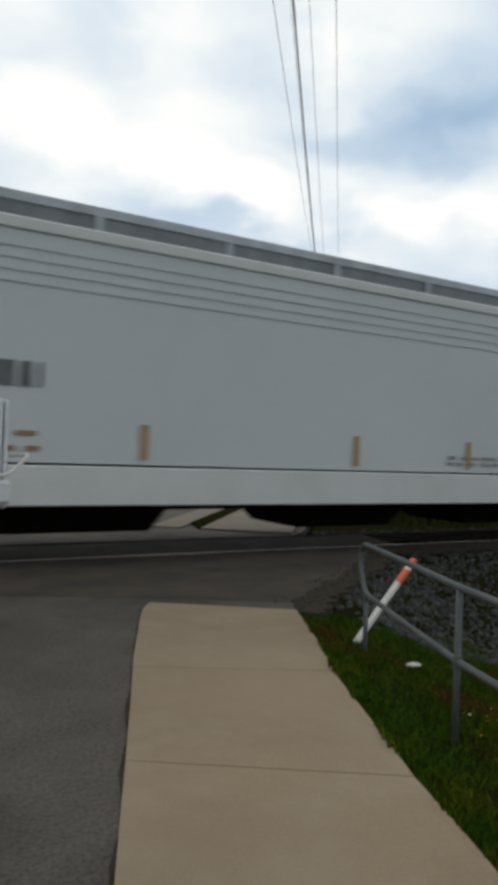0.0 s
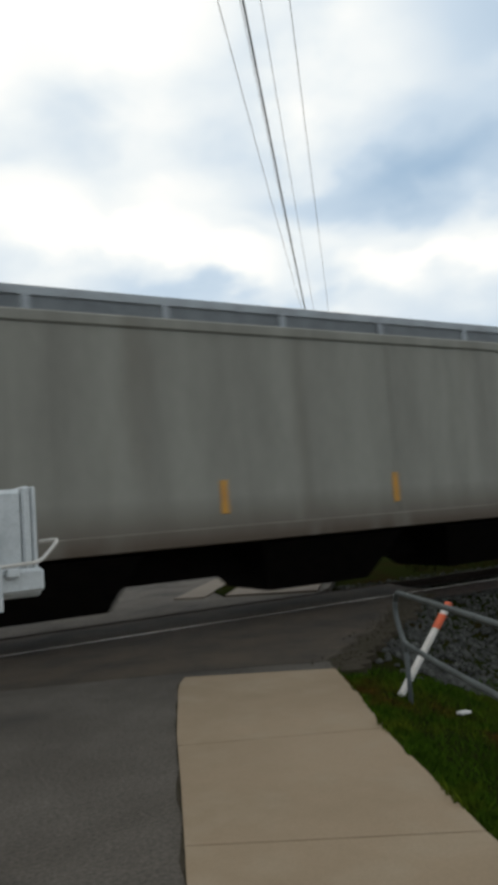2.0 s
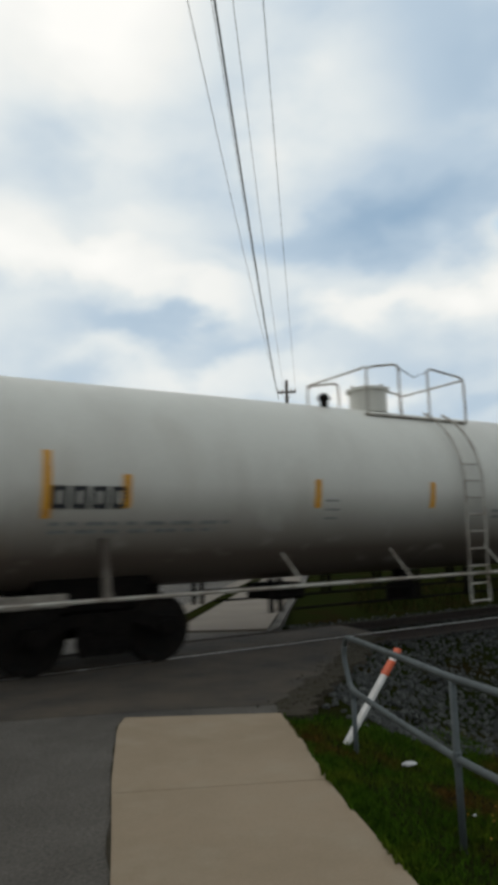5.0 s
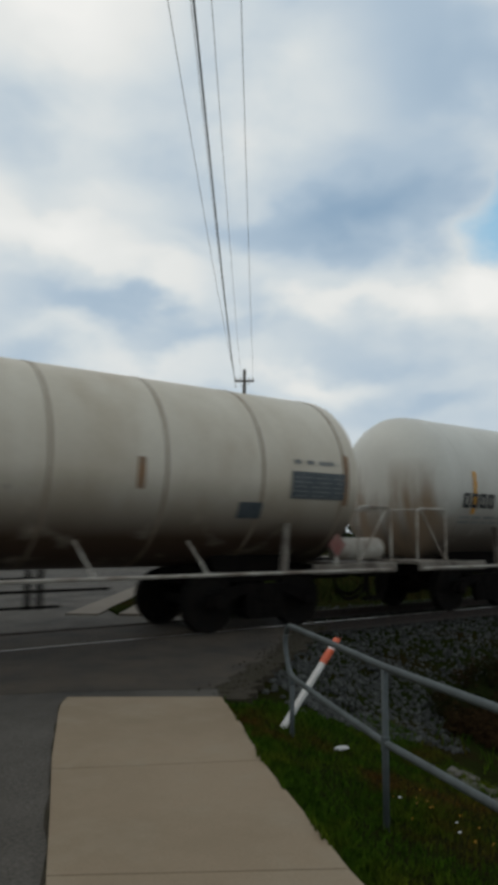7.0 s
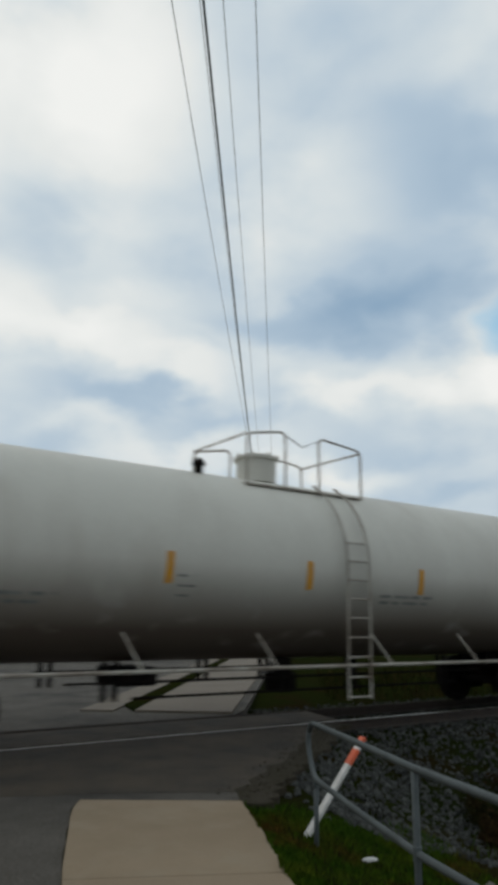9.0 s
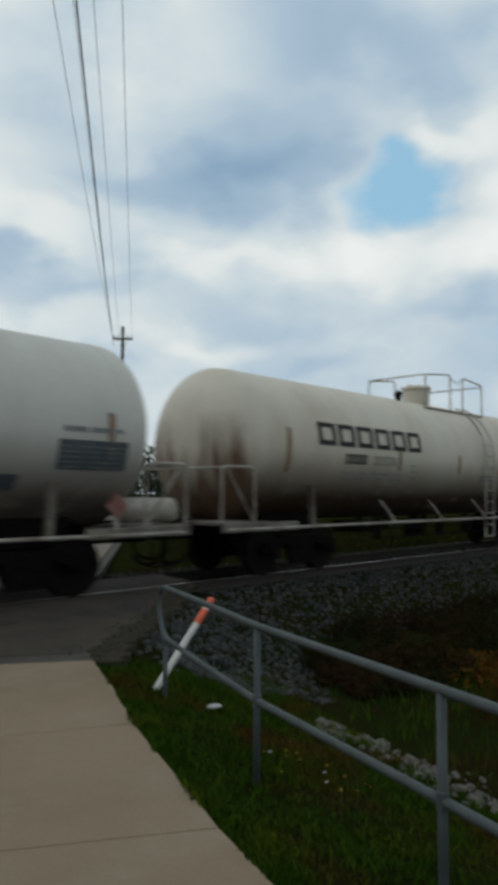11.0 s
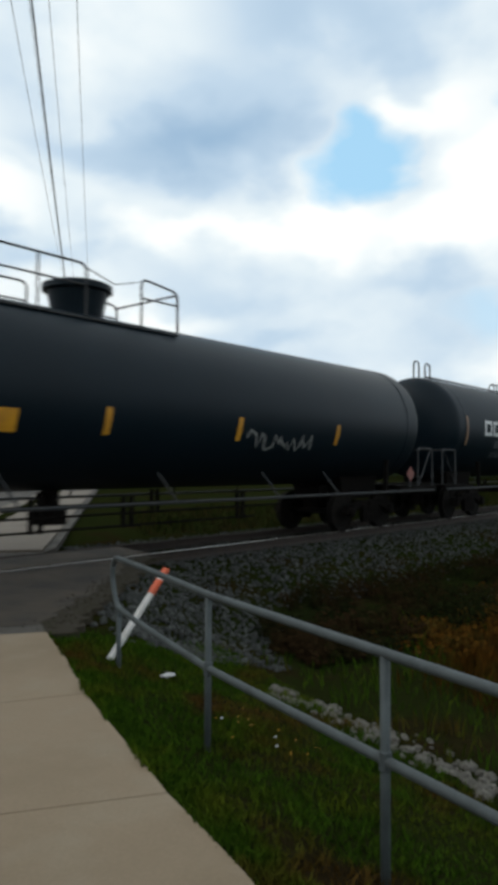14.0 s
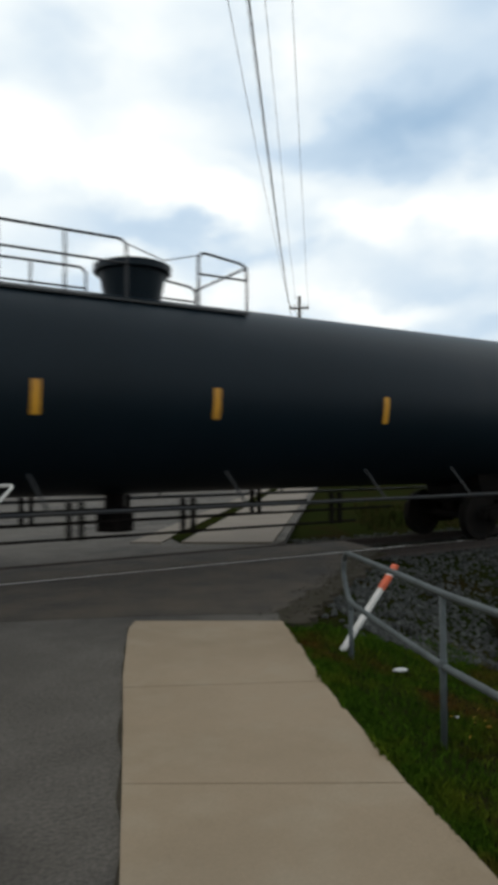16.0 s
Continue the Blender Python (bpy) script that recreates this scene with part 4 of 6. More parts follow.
def marks_c(car, put, L):
    put("reporting_mark", mark_blocks(4, 1.85, 2.2, 0.18, 0.27), INK)
    digits(put, "2007", 1.85, 1.8, 0.27, INK)
    put("stencil_block", bars([1.0, 0.9], 1.85, 1.6, 0.12, 0.06, seed=32), GREY_INK)
    for k, x in enumerate((4.4, 7.4, 10.4, 13.4, 16.4)):
        put("reflector_stripe", patch(x - 0.05, x + 0.05, 1.55, 2.0, 2), YELLOW if k in (2, 3) else FADED)
    put("reflector_stripe", patch(L - 1.95, L - 1.85, 1.35, 2.4, 2), FADED)
    put("dark_placard", patch(L - 4.0, L - 3.4, 1.4, 1.65, 1), PLACARD)


NOTCH_A = [(0, 3.5), (1.75, 1.95), (1.85, 1.3)]
NOTCH_B = [(0, 3.0), (0.18, 3.02), (0.6, 2.72), (0.75, 2.45), (1.1, 2.36), (1.6, 2.05), (1.8, 1.6), (1.72, 1.3)]

hopper_car("covered_hopper_car", "clean light grey covered hopper car with a deep white side sill", -5.1, 21.4, HOPPER_GREY, TRIM_PALE, NOTCH_A, (), marks_a, (0.78, 1.27))
hopper_car("covered_hopper_car", "weathered tan-grey covered hopper car with blue graffiti", 17.76, 21.3, HOPPER_TAN, HOPPER_TAN, NOTCH_B, (3.2, 6.4, 9.6, 12.8, 16.0, 19.2), marks_b, (1.08, 1.3), RUSTED)
hopper_car("covered_hopper_car", "dusty pale grey covered hopper car with streaked sides", 40.75, 21.2, HOPPER_PALE, HOPPER_PALE, NOTCH_B, (2.9, 8.2, 13.5, 18.6), marks_c, (1.15, 1.38))

WHITE = dict(R=1.5, zc=2.5, trim=TRIM_WHITE)
PROX = (1.25, True), (5.1, False), (7.9, False), (10.2, False), (12.95, False), (15.9, True)
GATX = (1.25, True), (2.3, False), (5.45, False), (7.95, False), (10.5, False), (16.0, True)
PW = dict(kind="plain", stripes=PROX, stripe_mat=FADED)
GW = dict(kind="plain", mark="number", sections=((7.15, 7.95), (8.7, 9.7)), dome=7.95, climb=8.9, text=1.3)


def yellow_sign(x, w=0.95, h=0.34, z=-0.44):
    return lambda car, put, L, R, zc: put("yellow_placard", patch(x, x + w, z, z + h, 4), YELLOW if zc > 2.55 else DULL_YELLOW, "yellow lettered panel")


def tags(*items):
    def go(car, put, L, R, zc):
        for x, z, w, h, seed in items:
            put("scribble", scrawl(x, z, w, h, seed, 0.045), INK, "black spray-painted scribble")
    return go


def panel(nm, x, w, z0, z1, mat, lab):
    return lambda car, put, L, R, zc: put(nm, patch(x, x + w, z0, z1, 4), mat, lab)


def both(*fs):
    def go(*a):
        for f in fs:
            f(*a)
    return go


def grab_hoops(car, put, L, R, zc):
    for x in (0.25, 0.95, L - 1.0, L - 0.3):
        part("grab_hoop", tube(BM(), bent([(x - 0.16, -0.3, zc + R - 0.2), (x - 0.16, -0.3, zc + R + 0.42), (x + 0.16, -0.3, zc + R + 0.42), (x + 0.16, -0.3, zc + R - 0.2)], 0.14), 0.025, 6), TRIM_BLACK, car, "bent pipe hoop on the tank top")
    part("top_conduit", tube(BM(), [(1.0, -0.25, zc + R + 0.03), (L - 0.8, -0.25, zc + R + 0.03)], 0.03, 6), TRIM_BLACK, car)


TANK = "tank_car"
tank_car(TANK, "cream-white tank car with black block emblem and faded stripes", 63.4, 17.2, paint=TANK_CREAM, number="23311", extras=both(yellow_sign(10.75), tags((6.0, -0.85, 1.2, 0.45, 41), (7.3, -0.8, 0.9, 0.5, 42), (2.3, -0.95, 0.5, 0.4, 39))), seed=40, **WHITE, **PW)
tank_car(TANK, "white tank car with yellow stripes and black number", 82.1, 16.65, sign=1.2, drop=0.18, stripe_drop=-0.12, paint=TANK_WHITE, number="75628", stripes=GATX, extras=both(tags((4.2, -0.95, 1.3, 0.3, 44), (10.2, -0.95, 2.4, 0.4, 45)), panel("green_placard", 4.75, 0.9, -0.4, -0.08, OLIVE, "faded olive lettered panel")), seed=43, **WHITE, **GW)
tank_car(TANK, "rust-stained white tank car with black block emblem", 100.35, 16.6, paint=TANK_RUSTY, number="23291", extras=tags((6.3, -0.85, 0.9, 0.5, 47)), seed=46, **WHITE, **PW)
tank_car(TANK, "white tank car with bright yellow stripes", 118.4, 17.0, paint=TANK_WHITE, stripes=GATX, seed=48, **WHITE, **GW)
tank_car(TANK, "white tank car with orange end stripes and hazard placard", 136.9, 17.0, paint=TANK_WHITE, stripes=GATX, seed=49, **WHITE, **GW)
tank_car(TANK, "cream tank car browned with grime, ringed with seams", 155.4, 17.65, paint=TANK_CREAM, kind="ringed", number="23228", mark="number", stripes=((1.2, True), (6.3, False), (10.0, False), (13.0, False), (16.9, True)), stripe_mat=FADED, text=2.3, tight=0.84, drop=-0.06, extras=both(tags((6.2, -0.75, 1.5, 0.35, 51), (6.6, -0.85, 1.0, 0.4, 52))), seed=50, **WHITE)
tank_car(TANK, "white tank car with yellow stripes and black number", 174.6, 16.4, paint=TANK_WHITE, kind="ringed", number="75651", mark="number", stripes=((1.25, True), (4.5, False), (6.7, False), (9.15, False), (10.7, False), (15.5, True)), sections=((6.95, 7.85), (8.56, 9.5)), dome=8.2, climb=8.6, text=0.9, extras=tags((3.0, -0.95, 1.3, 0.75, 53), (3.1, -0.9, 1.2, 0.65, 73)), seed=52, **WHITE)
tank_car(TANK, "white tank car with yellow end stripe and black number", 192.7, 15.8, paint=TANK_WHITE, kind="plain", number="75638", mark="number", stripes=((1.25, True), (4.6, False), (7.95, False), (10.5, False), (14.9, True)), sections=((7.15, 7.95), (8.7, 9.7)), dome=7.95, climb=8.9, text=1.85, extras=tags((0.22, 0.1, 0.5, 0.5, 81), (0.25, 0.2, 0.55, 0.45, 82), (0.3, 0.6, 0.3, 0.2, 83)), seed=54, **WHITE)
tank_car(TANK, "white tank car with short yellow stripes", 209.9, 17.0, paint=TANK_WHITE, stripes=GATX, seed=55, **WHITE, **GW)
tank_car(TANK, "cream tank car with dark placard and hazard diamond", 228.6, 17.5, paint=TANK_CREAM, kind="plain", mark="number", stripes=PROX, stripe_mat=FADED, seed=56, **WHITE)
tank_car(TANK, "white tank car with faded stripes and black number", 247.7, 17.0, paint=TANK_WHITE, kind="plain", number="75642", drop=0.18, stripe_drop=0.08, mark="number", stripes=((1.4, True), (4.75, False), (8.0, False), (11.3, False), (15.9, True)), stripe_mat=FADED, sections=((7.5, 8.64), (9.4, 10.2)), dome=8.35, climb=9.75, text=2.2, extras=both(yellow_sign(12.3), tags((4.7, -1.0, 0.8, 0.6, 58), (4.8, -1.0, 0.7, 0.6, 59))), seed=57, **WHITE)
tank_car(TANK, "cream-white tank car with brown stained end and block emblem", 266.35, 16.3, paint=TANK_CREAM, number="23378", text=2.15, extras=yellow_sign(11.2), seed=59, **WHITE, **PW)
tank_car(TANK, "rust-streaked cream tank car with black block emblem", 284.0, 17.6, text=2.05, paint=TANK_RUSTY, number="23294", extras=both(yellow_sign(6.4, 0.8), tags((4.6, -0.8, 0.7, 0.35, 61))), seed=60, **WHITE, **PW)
BLACK = dict(R=1.5, paint=TANK_BLACK, trim=TRIM_BLACK, kind="plain")
LONG = dict(sections=((5.75, 6.1), (7.05, 10.6), (11.75, 12.6)), dome=11.05)
tank_car(TANK, "black tank car with short yellow stripes", 303.4, 19.7, zc=2.68, drop=0.22, mark="number", text=2.6, stripes=((1.2, True), (4.7, False), (9.2, False), (11.9, False), (13.7, False), (15.4, False), (18.8, True)), stripe_mat=DULL_YELLOW, extras=yellow_sign(12.5, 0.8, 0.2), text_mat=DARK_INK, sections=((8.9, 14.3), (14.75, 15.5)), dome=10.0, seed=62, **BLACK)
tank_car(TANK, "black tank car with white block emblem", 324.0, 21.1, zc=2.62, number="22838", drop=0.2, text=2.3, stripes=((1.2, True), (10.6, False), (13.65, False), (16.9, False)), extras=both(yellow_sign(8.5, 0.55), lambda car, put, L, R, zc: put("scribble", scrawl(13.9, -0.6, 2.1, 0.4, 64, 0.06), GREY_INK, "grey spray-painted scribble")), seed=63, **LONG, **BLACK)
tank_car(TANK, "black tank car with white block emblem and pale placards", 346.55, 19.75, zc=2.72, number="22833", text=2.35, stripes=((1.1, True), (6.0, False), (8.6, False), (10.3, False), (14.6, False), (17.45, False)), stripe_mat=FADED, extras=both(grab_hoops, yellow_sign(12.45, 0.9), panel("pale_placard", 15.1, 0.55, -0.85, -0.5, PAPER, "pale paper placard"), panel("pale_placard", 16.35, 0.55, -0.88, -0.52, PAPER, "pale paper placard"), panel("worn_patch", 9.9, 0.5, 0.22, 0.4, GREY_INK, "worn grey patch of paint")), sections=((8.5, 9.0), (9.3, 10.9), (11.1, 11.6)), dome=10.3, seed=65, **BLACK)
tank_car(TANK, "black tank car with tall yellow end stripes", 368.1, 20.5, zc=2.58, mark="number", number="219357", text=2.25, stripes=((1.1, True), (4.95, False), (8.65, False), (11.2, False), (14.4, False), (18.9, True)), text_mat=DARK_INK, seed=66, sections=((5.25, 5.6), (6.55, 10.1), (11.25, 12.1)), dome=10.55, **BLACK)


# ---- ground, roads, track ----
EDGE = [(-9.0, -2.3), (-3.0, 0.35), (0.0, 1.48), (1.5, 2.04), (1.9, 2.20), (2.5, 2.42), (3.25, 2.74), (3.8, 2.97), (4.79, 3.47), (5.72, 3.9), (6.2, 4.5), (7.0, 5.5), (7.6, 6.3), (8.3, 7.2)]


def right_edge(y):
    """The paved edge towards the ditch, as x at y."""
    return float(np.interp(y, [p[0] for p in EDGE], [p[1] for p in EDGE]))


def ground_height(x, y):
    d = x - right_edge(min(y, 8.3))
    low = float(np.interp(d, [-0.6, 0, 0.5, 1.0, 1.9, 2.6, 4.0, 9.0], [-0.12, -0.035, -0.08, -0.2, -0.46, -0.62, -0.75, -0.8]))
    bed = float(np.interp(y, [5.3, 7.8, 8.2, 12.2, 12.7, 14.4], [-0.85, -0.19, -0.17, -0.17, -0.2, -0.3]))
    if y > 12.3:
        return float(np.interp(y, [12.3, 14.4, 40], [-0.17, -0.1, -0.08])) if x < 12 + (y - 12) else float(np.interp(y, [12.3, 14.4, 17, 40], [-0.17, -0.35, -0.1, -0.08]))
    if d < -0.6:
        return -0.12
    return max(low, bed) if d > 0 else max(low, min(bed, -0.12))


def build_ground():
    xs = sorted({*[-900, -400, -150, -60, -30, -15, -8, -4, -2], *[round(-1 + 0.25 * k, 3) for k in range(90)], *[22 + 1.0 * k for k in range(20)], 50, 70, 100, 160, 300, 500, 900})
    ys = sorted({*[-900, -300, -100, -40, -20, -10, -7, -5, -4], *[round(-3 + 0.22 * k, 3) for k in range(56)], *[9.5, 10, 11, 12, 12.3, 12.8, 13.5, 14.4, 16, 17, 20, 26, 34, 45, 70, 110, 180, 300, 500, 900]})
    bm = BM()
    rows = []
    for y in ys:
        row = []
        for x in xs:
            z = ground_height(x, y)
            if -2 < x < 40 and -3 < y < 8:
                z += 0.03 * noise.noise((x * 1.3, y * 1.3, 0)) * (1 if x > right_edge(y) + 0.1 else 0)
            row.append(bm.verts.new((x, y, z)))
        rows.append(row)
    for a, b in zip(rows, rows[1:]):
        for k in range(len(a) - 1):
            bm.faces.new((a[k], a[k + 1], b[k + 1], b[k]))
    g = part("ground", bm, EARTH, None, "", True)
    tagged(g, "grassy verge and ditch running out to level fields", "ground", kind="structure")


build_ground()

# the near road lies to the left of the walk; it crosses the track and bends to the right beyond it
LEFT = [(-3.0, -1.25), (0.0, -0.06), (2.37, 0.9), (2.71, 1.04), (3.22, 1.25), (4.0, 1.57), (4.85, 1.91), (5.76, 2.31), (6.2, 2.5), (6.52, 2.71)]


def build_roads():
    near = [(x, y) for y, x in LEFT] + [(3.9, 5.70), (4.5, 6.2), (5.5, 7.0), (6.3, 7.6), (7.0, 8.2), (7.6, 8.9), (-14, 8.9), (-24, -12), (-4.6, -12)]
    r = part("road", slab(BM(), near, -0.1, 0.0), ASPHALT)
    tagged(r, "worn grey asphalt road up to the rails", "road", kind="structure")
    strip = part("crossing_strip", slab(BM(), [(-14, 8.62), (1.2, 7.45), (2.9, 6.75), (4.1, 6.1), (5.5, 7.0), (6.3, 7.6), (7.0, 8.2), (7.6, 9.0), (8.3, 9.36), (-14, 9.36)], -0.08, 0.004), CROSSING)
    tagged(strip, "dark patched asphalt strip before the rails", "road patch", kind="structure")
    mid = part("crossing_panel", slab(BM(), [(-14, 9.66), (8.6, 9.66), (8.9, 10.86), (-14, 10.86)], -0.12, -0.004), CROSSING)
    tagged(mid, "dark asphalt between the rails", "crossing panel", kind="structure")
    far = [(-14, 11.12), (7.45, 11.12), (8.0, 11.6), (30.3, 39.4), (54, 69), (150, 190), (120, 214), (37, 84), (10, 49), (-9, 26), (-16, 16)]
    f = part("far_road", slab(BM(), far, -0.14, -0.006), ASPHALT)
    tagged(f, "grey asphalt road leading away beyond the track", "road", kind="structure")
    for nm, a, b, mat, lab, z in (("far_walk", 0.0, 1.75, FAR_CONCRETE, "pale concrete walk beyond the track", 0.03), ("far_verge", 1.75, 2.15, EARTH, "narrow grass strip beside the far walk", 0.035), ("far_kerb", 2.15, 2.75, FAR_CONCRETE, "pale concrete gutter of the far road", 0.02)):
        c, s = math.cos(radians(38.6)), math.sin(radians(38.6))
        p = [Vector((7.45, 11.2)) + Vector((-c, s)) * w for w in (a, b)]
        q = [v + Vector((s, c)) * 60 for v in p]
        p[1] = p[1] + Vector((s, c)) * (0.0 if nm != "far_verge" else 0.9)
        o = part(nm, slab(BM(), [tuple(p[0]), tuple(q[0]), tuple(q[1]), tuple(p[1])], -0.1, z), mat)
        tagged(o, lab, "pavement" if nm != "far_verge" else "verge", kind="structure")

    # gravel and dirt crumble over the crossing's edge
    edge = [Vector(p) for p in ((3.95, 5.62), (4.5, 6.2), (5.5, 7.0), (6.3, 7.6), (7.0, 8.2), (7.6, 8.9), (8.3, 9.3))]
    rng = random.Random(31)
    inner, outer = [], []
    for p, q in zip(edge, edge[1:]):
        n = Vector((-(q - p).y, (q - p).x)).normalized()
        for k in range(8):
            c = p.lerp(q, k / 8)
            inner.append(tuple(c + n * (0.12 + 0.16 * noise.noise((c.x * 2.2, c.y * 2.2, 4)) + rng.uniform(0, 0.09))))
            outer.append(tuple(c - n * (0.1 + rng.uniform(0, 0.14))))
    d = part("gravel_dirt", slab(BM(), inner + outer[::-1], -0.06, 0.008), DIRT)
    tagged(d, "dark dirt crumbling over the crossing edge", "dirt", kind="structure")


build_roads()


def edge_spot(rng):
    # loose stones along the crossing's edge, fewer on the asphalt
    t = rng.random()
    x, y = 4.0 + 3.9 * t, 5.72 + 3.35 * t
    d = rng.gauss(0.0, 0.14)
    return x - 0.65 * d, y + 0.76 * d, max(ground_height(x - 0.65 * d, y + 0.76 * d), 0.004) + 0.008



def build_walk():
    """Concrete slabs with recessed joints; both edges swing as the walk nears the rails."""
    base = thing("sidewalk", "beige concrete sidewalk in cast slabs ending before the rails", "sidewalk", kind="structure")
    L = [(y, x) for y, x in LEFT]
    lx = lambda y: float(np.interp(y, [p[0] for p in L], [p[1] for p in L]))
    # joints run square to the walk: pairs of (left y, right y)
    joints = [(-2.6, -3.5), (-1.1, -1.95), (0.35, -0.45), (1.8, 1.0), (3.24, 2.5), (4.62, 3.98), (6.5, 5.7)]
    for (a0, b0), (a1, b1) in zip(joints, joints[1:]):
        n = 8
        left = [(lx(a0 + (a1 - a0) * k / n), a0 + (a1 - a0) * k / n) for k in range(n + 1)]
        right = [(right_edge(b0 + (b1 - b0) * k / n), b0 + (b1 - b0) * k / n) for k in range(n + 1)]
        g = 0.0012
        left = [(x, y + (g if k == 0 else -g if k == n else 0)) for k, (x, y) in enumerate(left)]
        right = [(x, y + (g if k == 0 else -g if k == n else 0)) for k, (x, y) in enumerate(right)]
        bm = slab(BM(), left + right[::-1], -0.12, 0.022)
        tops = [f for f in bm.faces if all(v.co.z > 0 for v in f.verts)]
        bmesh.ops.bevel(bm, geom=[e for f in tops for e in f.edges], offset=0.0035, segments=2, affect="EDGES")
        part("slab", bm, CONCRETE, base)
    whole = [(lx(-2.5 + 9.0 * k / 40) + 0.01, -2.5 + 9.0 * k / 40) for k in range(41)]
    other = [(right_edge(-3.4 + 9.1 * k / 40) - 0.01, -3.4 + 9.1 * k / 40) for k in range(41)]
    part("slab_bed", slab(BM(), whole + other[::-1], -0.12, 0.016), CONCRETE, base)
    # a line of washed-in dirt along the road side
    rng = random.Random(12)
    inner = [(x + 0.03, y) for x, y in whole]
    outer = [(x - rng.uniform(0.0, 0.035), y + 0.02) for x, y in whole]
    d = part("dirt_line", slab(BM(), inner + outer[::-1], -0.05, 0.005), DIRT)
    tagged(d, "brown dirt washed along the sidewalk edge", "dirt", kind="structure")


build_walk()


def build_track():
    track = thing("railway_track", "single railway track with worn bright rail heads on dark ties", "railway track", kind="structure")
    sec = [(-0.07, -0.17), (-0.07, -0.155), (-0.012, -0.13), (-0.012, -0.045), (-0.036, -0.03), (-0.036, -0.006), (-0.03, 0.0), (0.03, 0.0), (0.036, -0.006), (0.036, -0.03), (0.012, -0.045), (0.012, -0.13), (0.07, -0.155), (0.07, -0.17)]
    for y in (YC - 0.755, YC + 0.755):
        b = BM()
        ends = [[b.verts.new((x, y + dy, z)) for dy, z in sec] for x in (-300, 500)]
        b.faces.new(ends[0]), b.faces.new(ends[1])
        for i in range(len(sec)):
            j = (i + 1) % len(sec)
            b.faces.new((ends[0][i], ends[0][j], ends[1][j], ends[1][i]))
        rail = part("rail", b, RUST, track, "rusty rail web under a bright head")
        part("rail_head", box(BM(), -300, 500, y - 0.019, y + 0.019, 0.0005, 0.004), RAIL_STEEL if y < YC else RUST, rail, "bright worn rail head" if y < YC else "dull rusty rail head")
    tie = part("tie", box(BM(), -0.115, 0.115, -1.3, 1.3, -0.24, -0.168, 0.01), TIE_WOOD, track)
    tie.location = (8.9, YC, 0)
    for k in range(1, 150):
        shared("tie", tie.data, track, pose(8.9 + 0.52 * k, YC, 0.004 * math.sin(k * 2.1), 0, 0, math.sin(k * 1.7)))


# ---- railing, post, litter, gate ----
def build_railing():
    """Galvanised pipe railing on the verge: two rails, bent round at the end by the track."""
    rail = thing("pipe_railing", "galvanised steel pipe railing beside the sidewalk", "railing")
    line = [(3.83, 4.63), (3.47, 3.77), (3.10, 2.90), (2.635, 1.48), (2.18, 0.1), (1.72, -1.3), (1.2, -2.9)]
    h, mid = 0.795, 0.375
    d = (Vector(line[0]) - Vector(line[1])).normalized() * 0.06
    tip = Vector(line[0]) + d
    top = [(*p, h) for p in line[::-1]]
    low = [(*p, mid) for p in line[1:]]
    loop = [top[k] for k in range(len(top) - 1)] + [(tip.x, tip.y, h - 0.005), (tip.x + d.x * 1.4, tip.y + d.y * 1.4, (h + mid) / 2 + 0.06), (tip.x - d.x, tip.y - d.y, mid + 0.02)] + low
    part("rail_loop", tube(BM(), bent(loop, 0.13, 5), 0.0215, 10), GALVANISED, rail, "bent pipe top and middle rail", True)
    for x, y in ((3.80, 4.56), (3.10, 2.90), (2.635, 1.48), (2.18, 0.1), (1.72, -1.3)):
        g = ground_height(x, y)
        post = part("post", tube(BM(), [(x, y, g - 0.2), (x, y, mid if y > 4 else h - 0.01)], 0.02, 10), GALVANISED, rail, "", True)
        part("post_collar", move(lathe(BM(), [(-0.04, 0.021), (-0.035, 0.026), (0.035, 0.026), (0.04, 0.021)], "z", 12), pose(x, y, mid)), GALVANISED, post)


def build_marker():
    """A leaning white marker post with orange-red bands."""
    a, b = Vector((3.92, 4.80, -0.05)), Vector((4.44, 4.70, 0.63))
    m = thing("marker_post", "leaning white plastic marker post with orange-red bands", "marker post")
    d = b - a
    q = d.to_track_quat("Z", "Y").to_matrix().to_4x4()
    place = Matrix.Translation(a) @ q
    n = d.length

    def piece(nm, z0, z1, w, mat, lab=""):
        bm = box(BM(), -w, w, -w * 0.45, w * 0.45, z0 * n, z1 * n, 0.008)
        part(nm, move(bm, place), mat, m, lab)

    piece("post", -0.15, 1.0, 0.037, WHITE_POST)
    piece("band", 0.70, 0.875, 0.0395, ORANGE, "orange-red reflective band")
    piece("band", 0.925, 1.004, 0.0395, ORANGE)


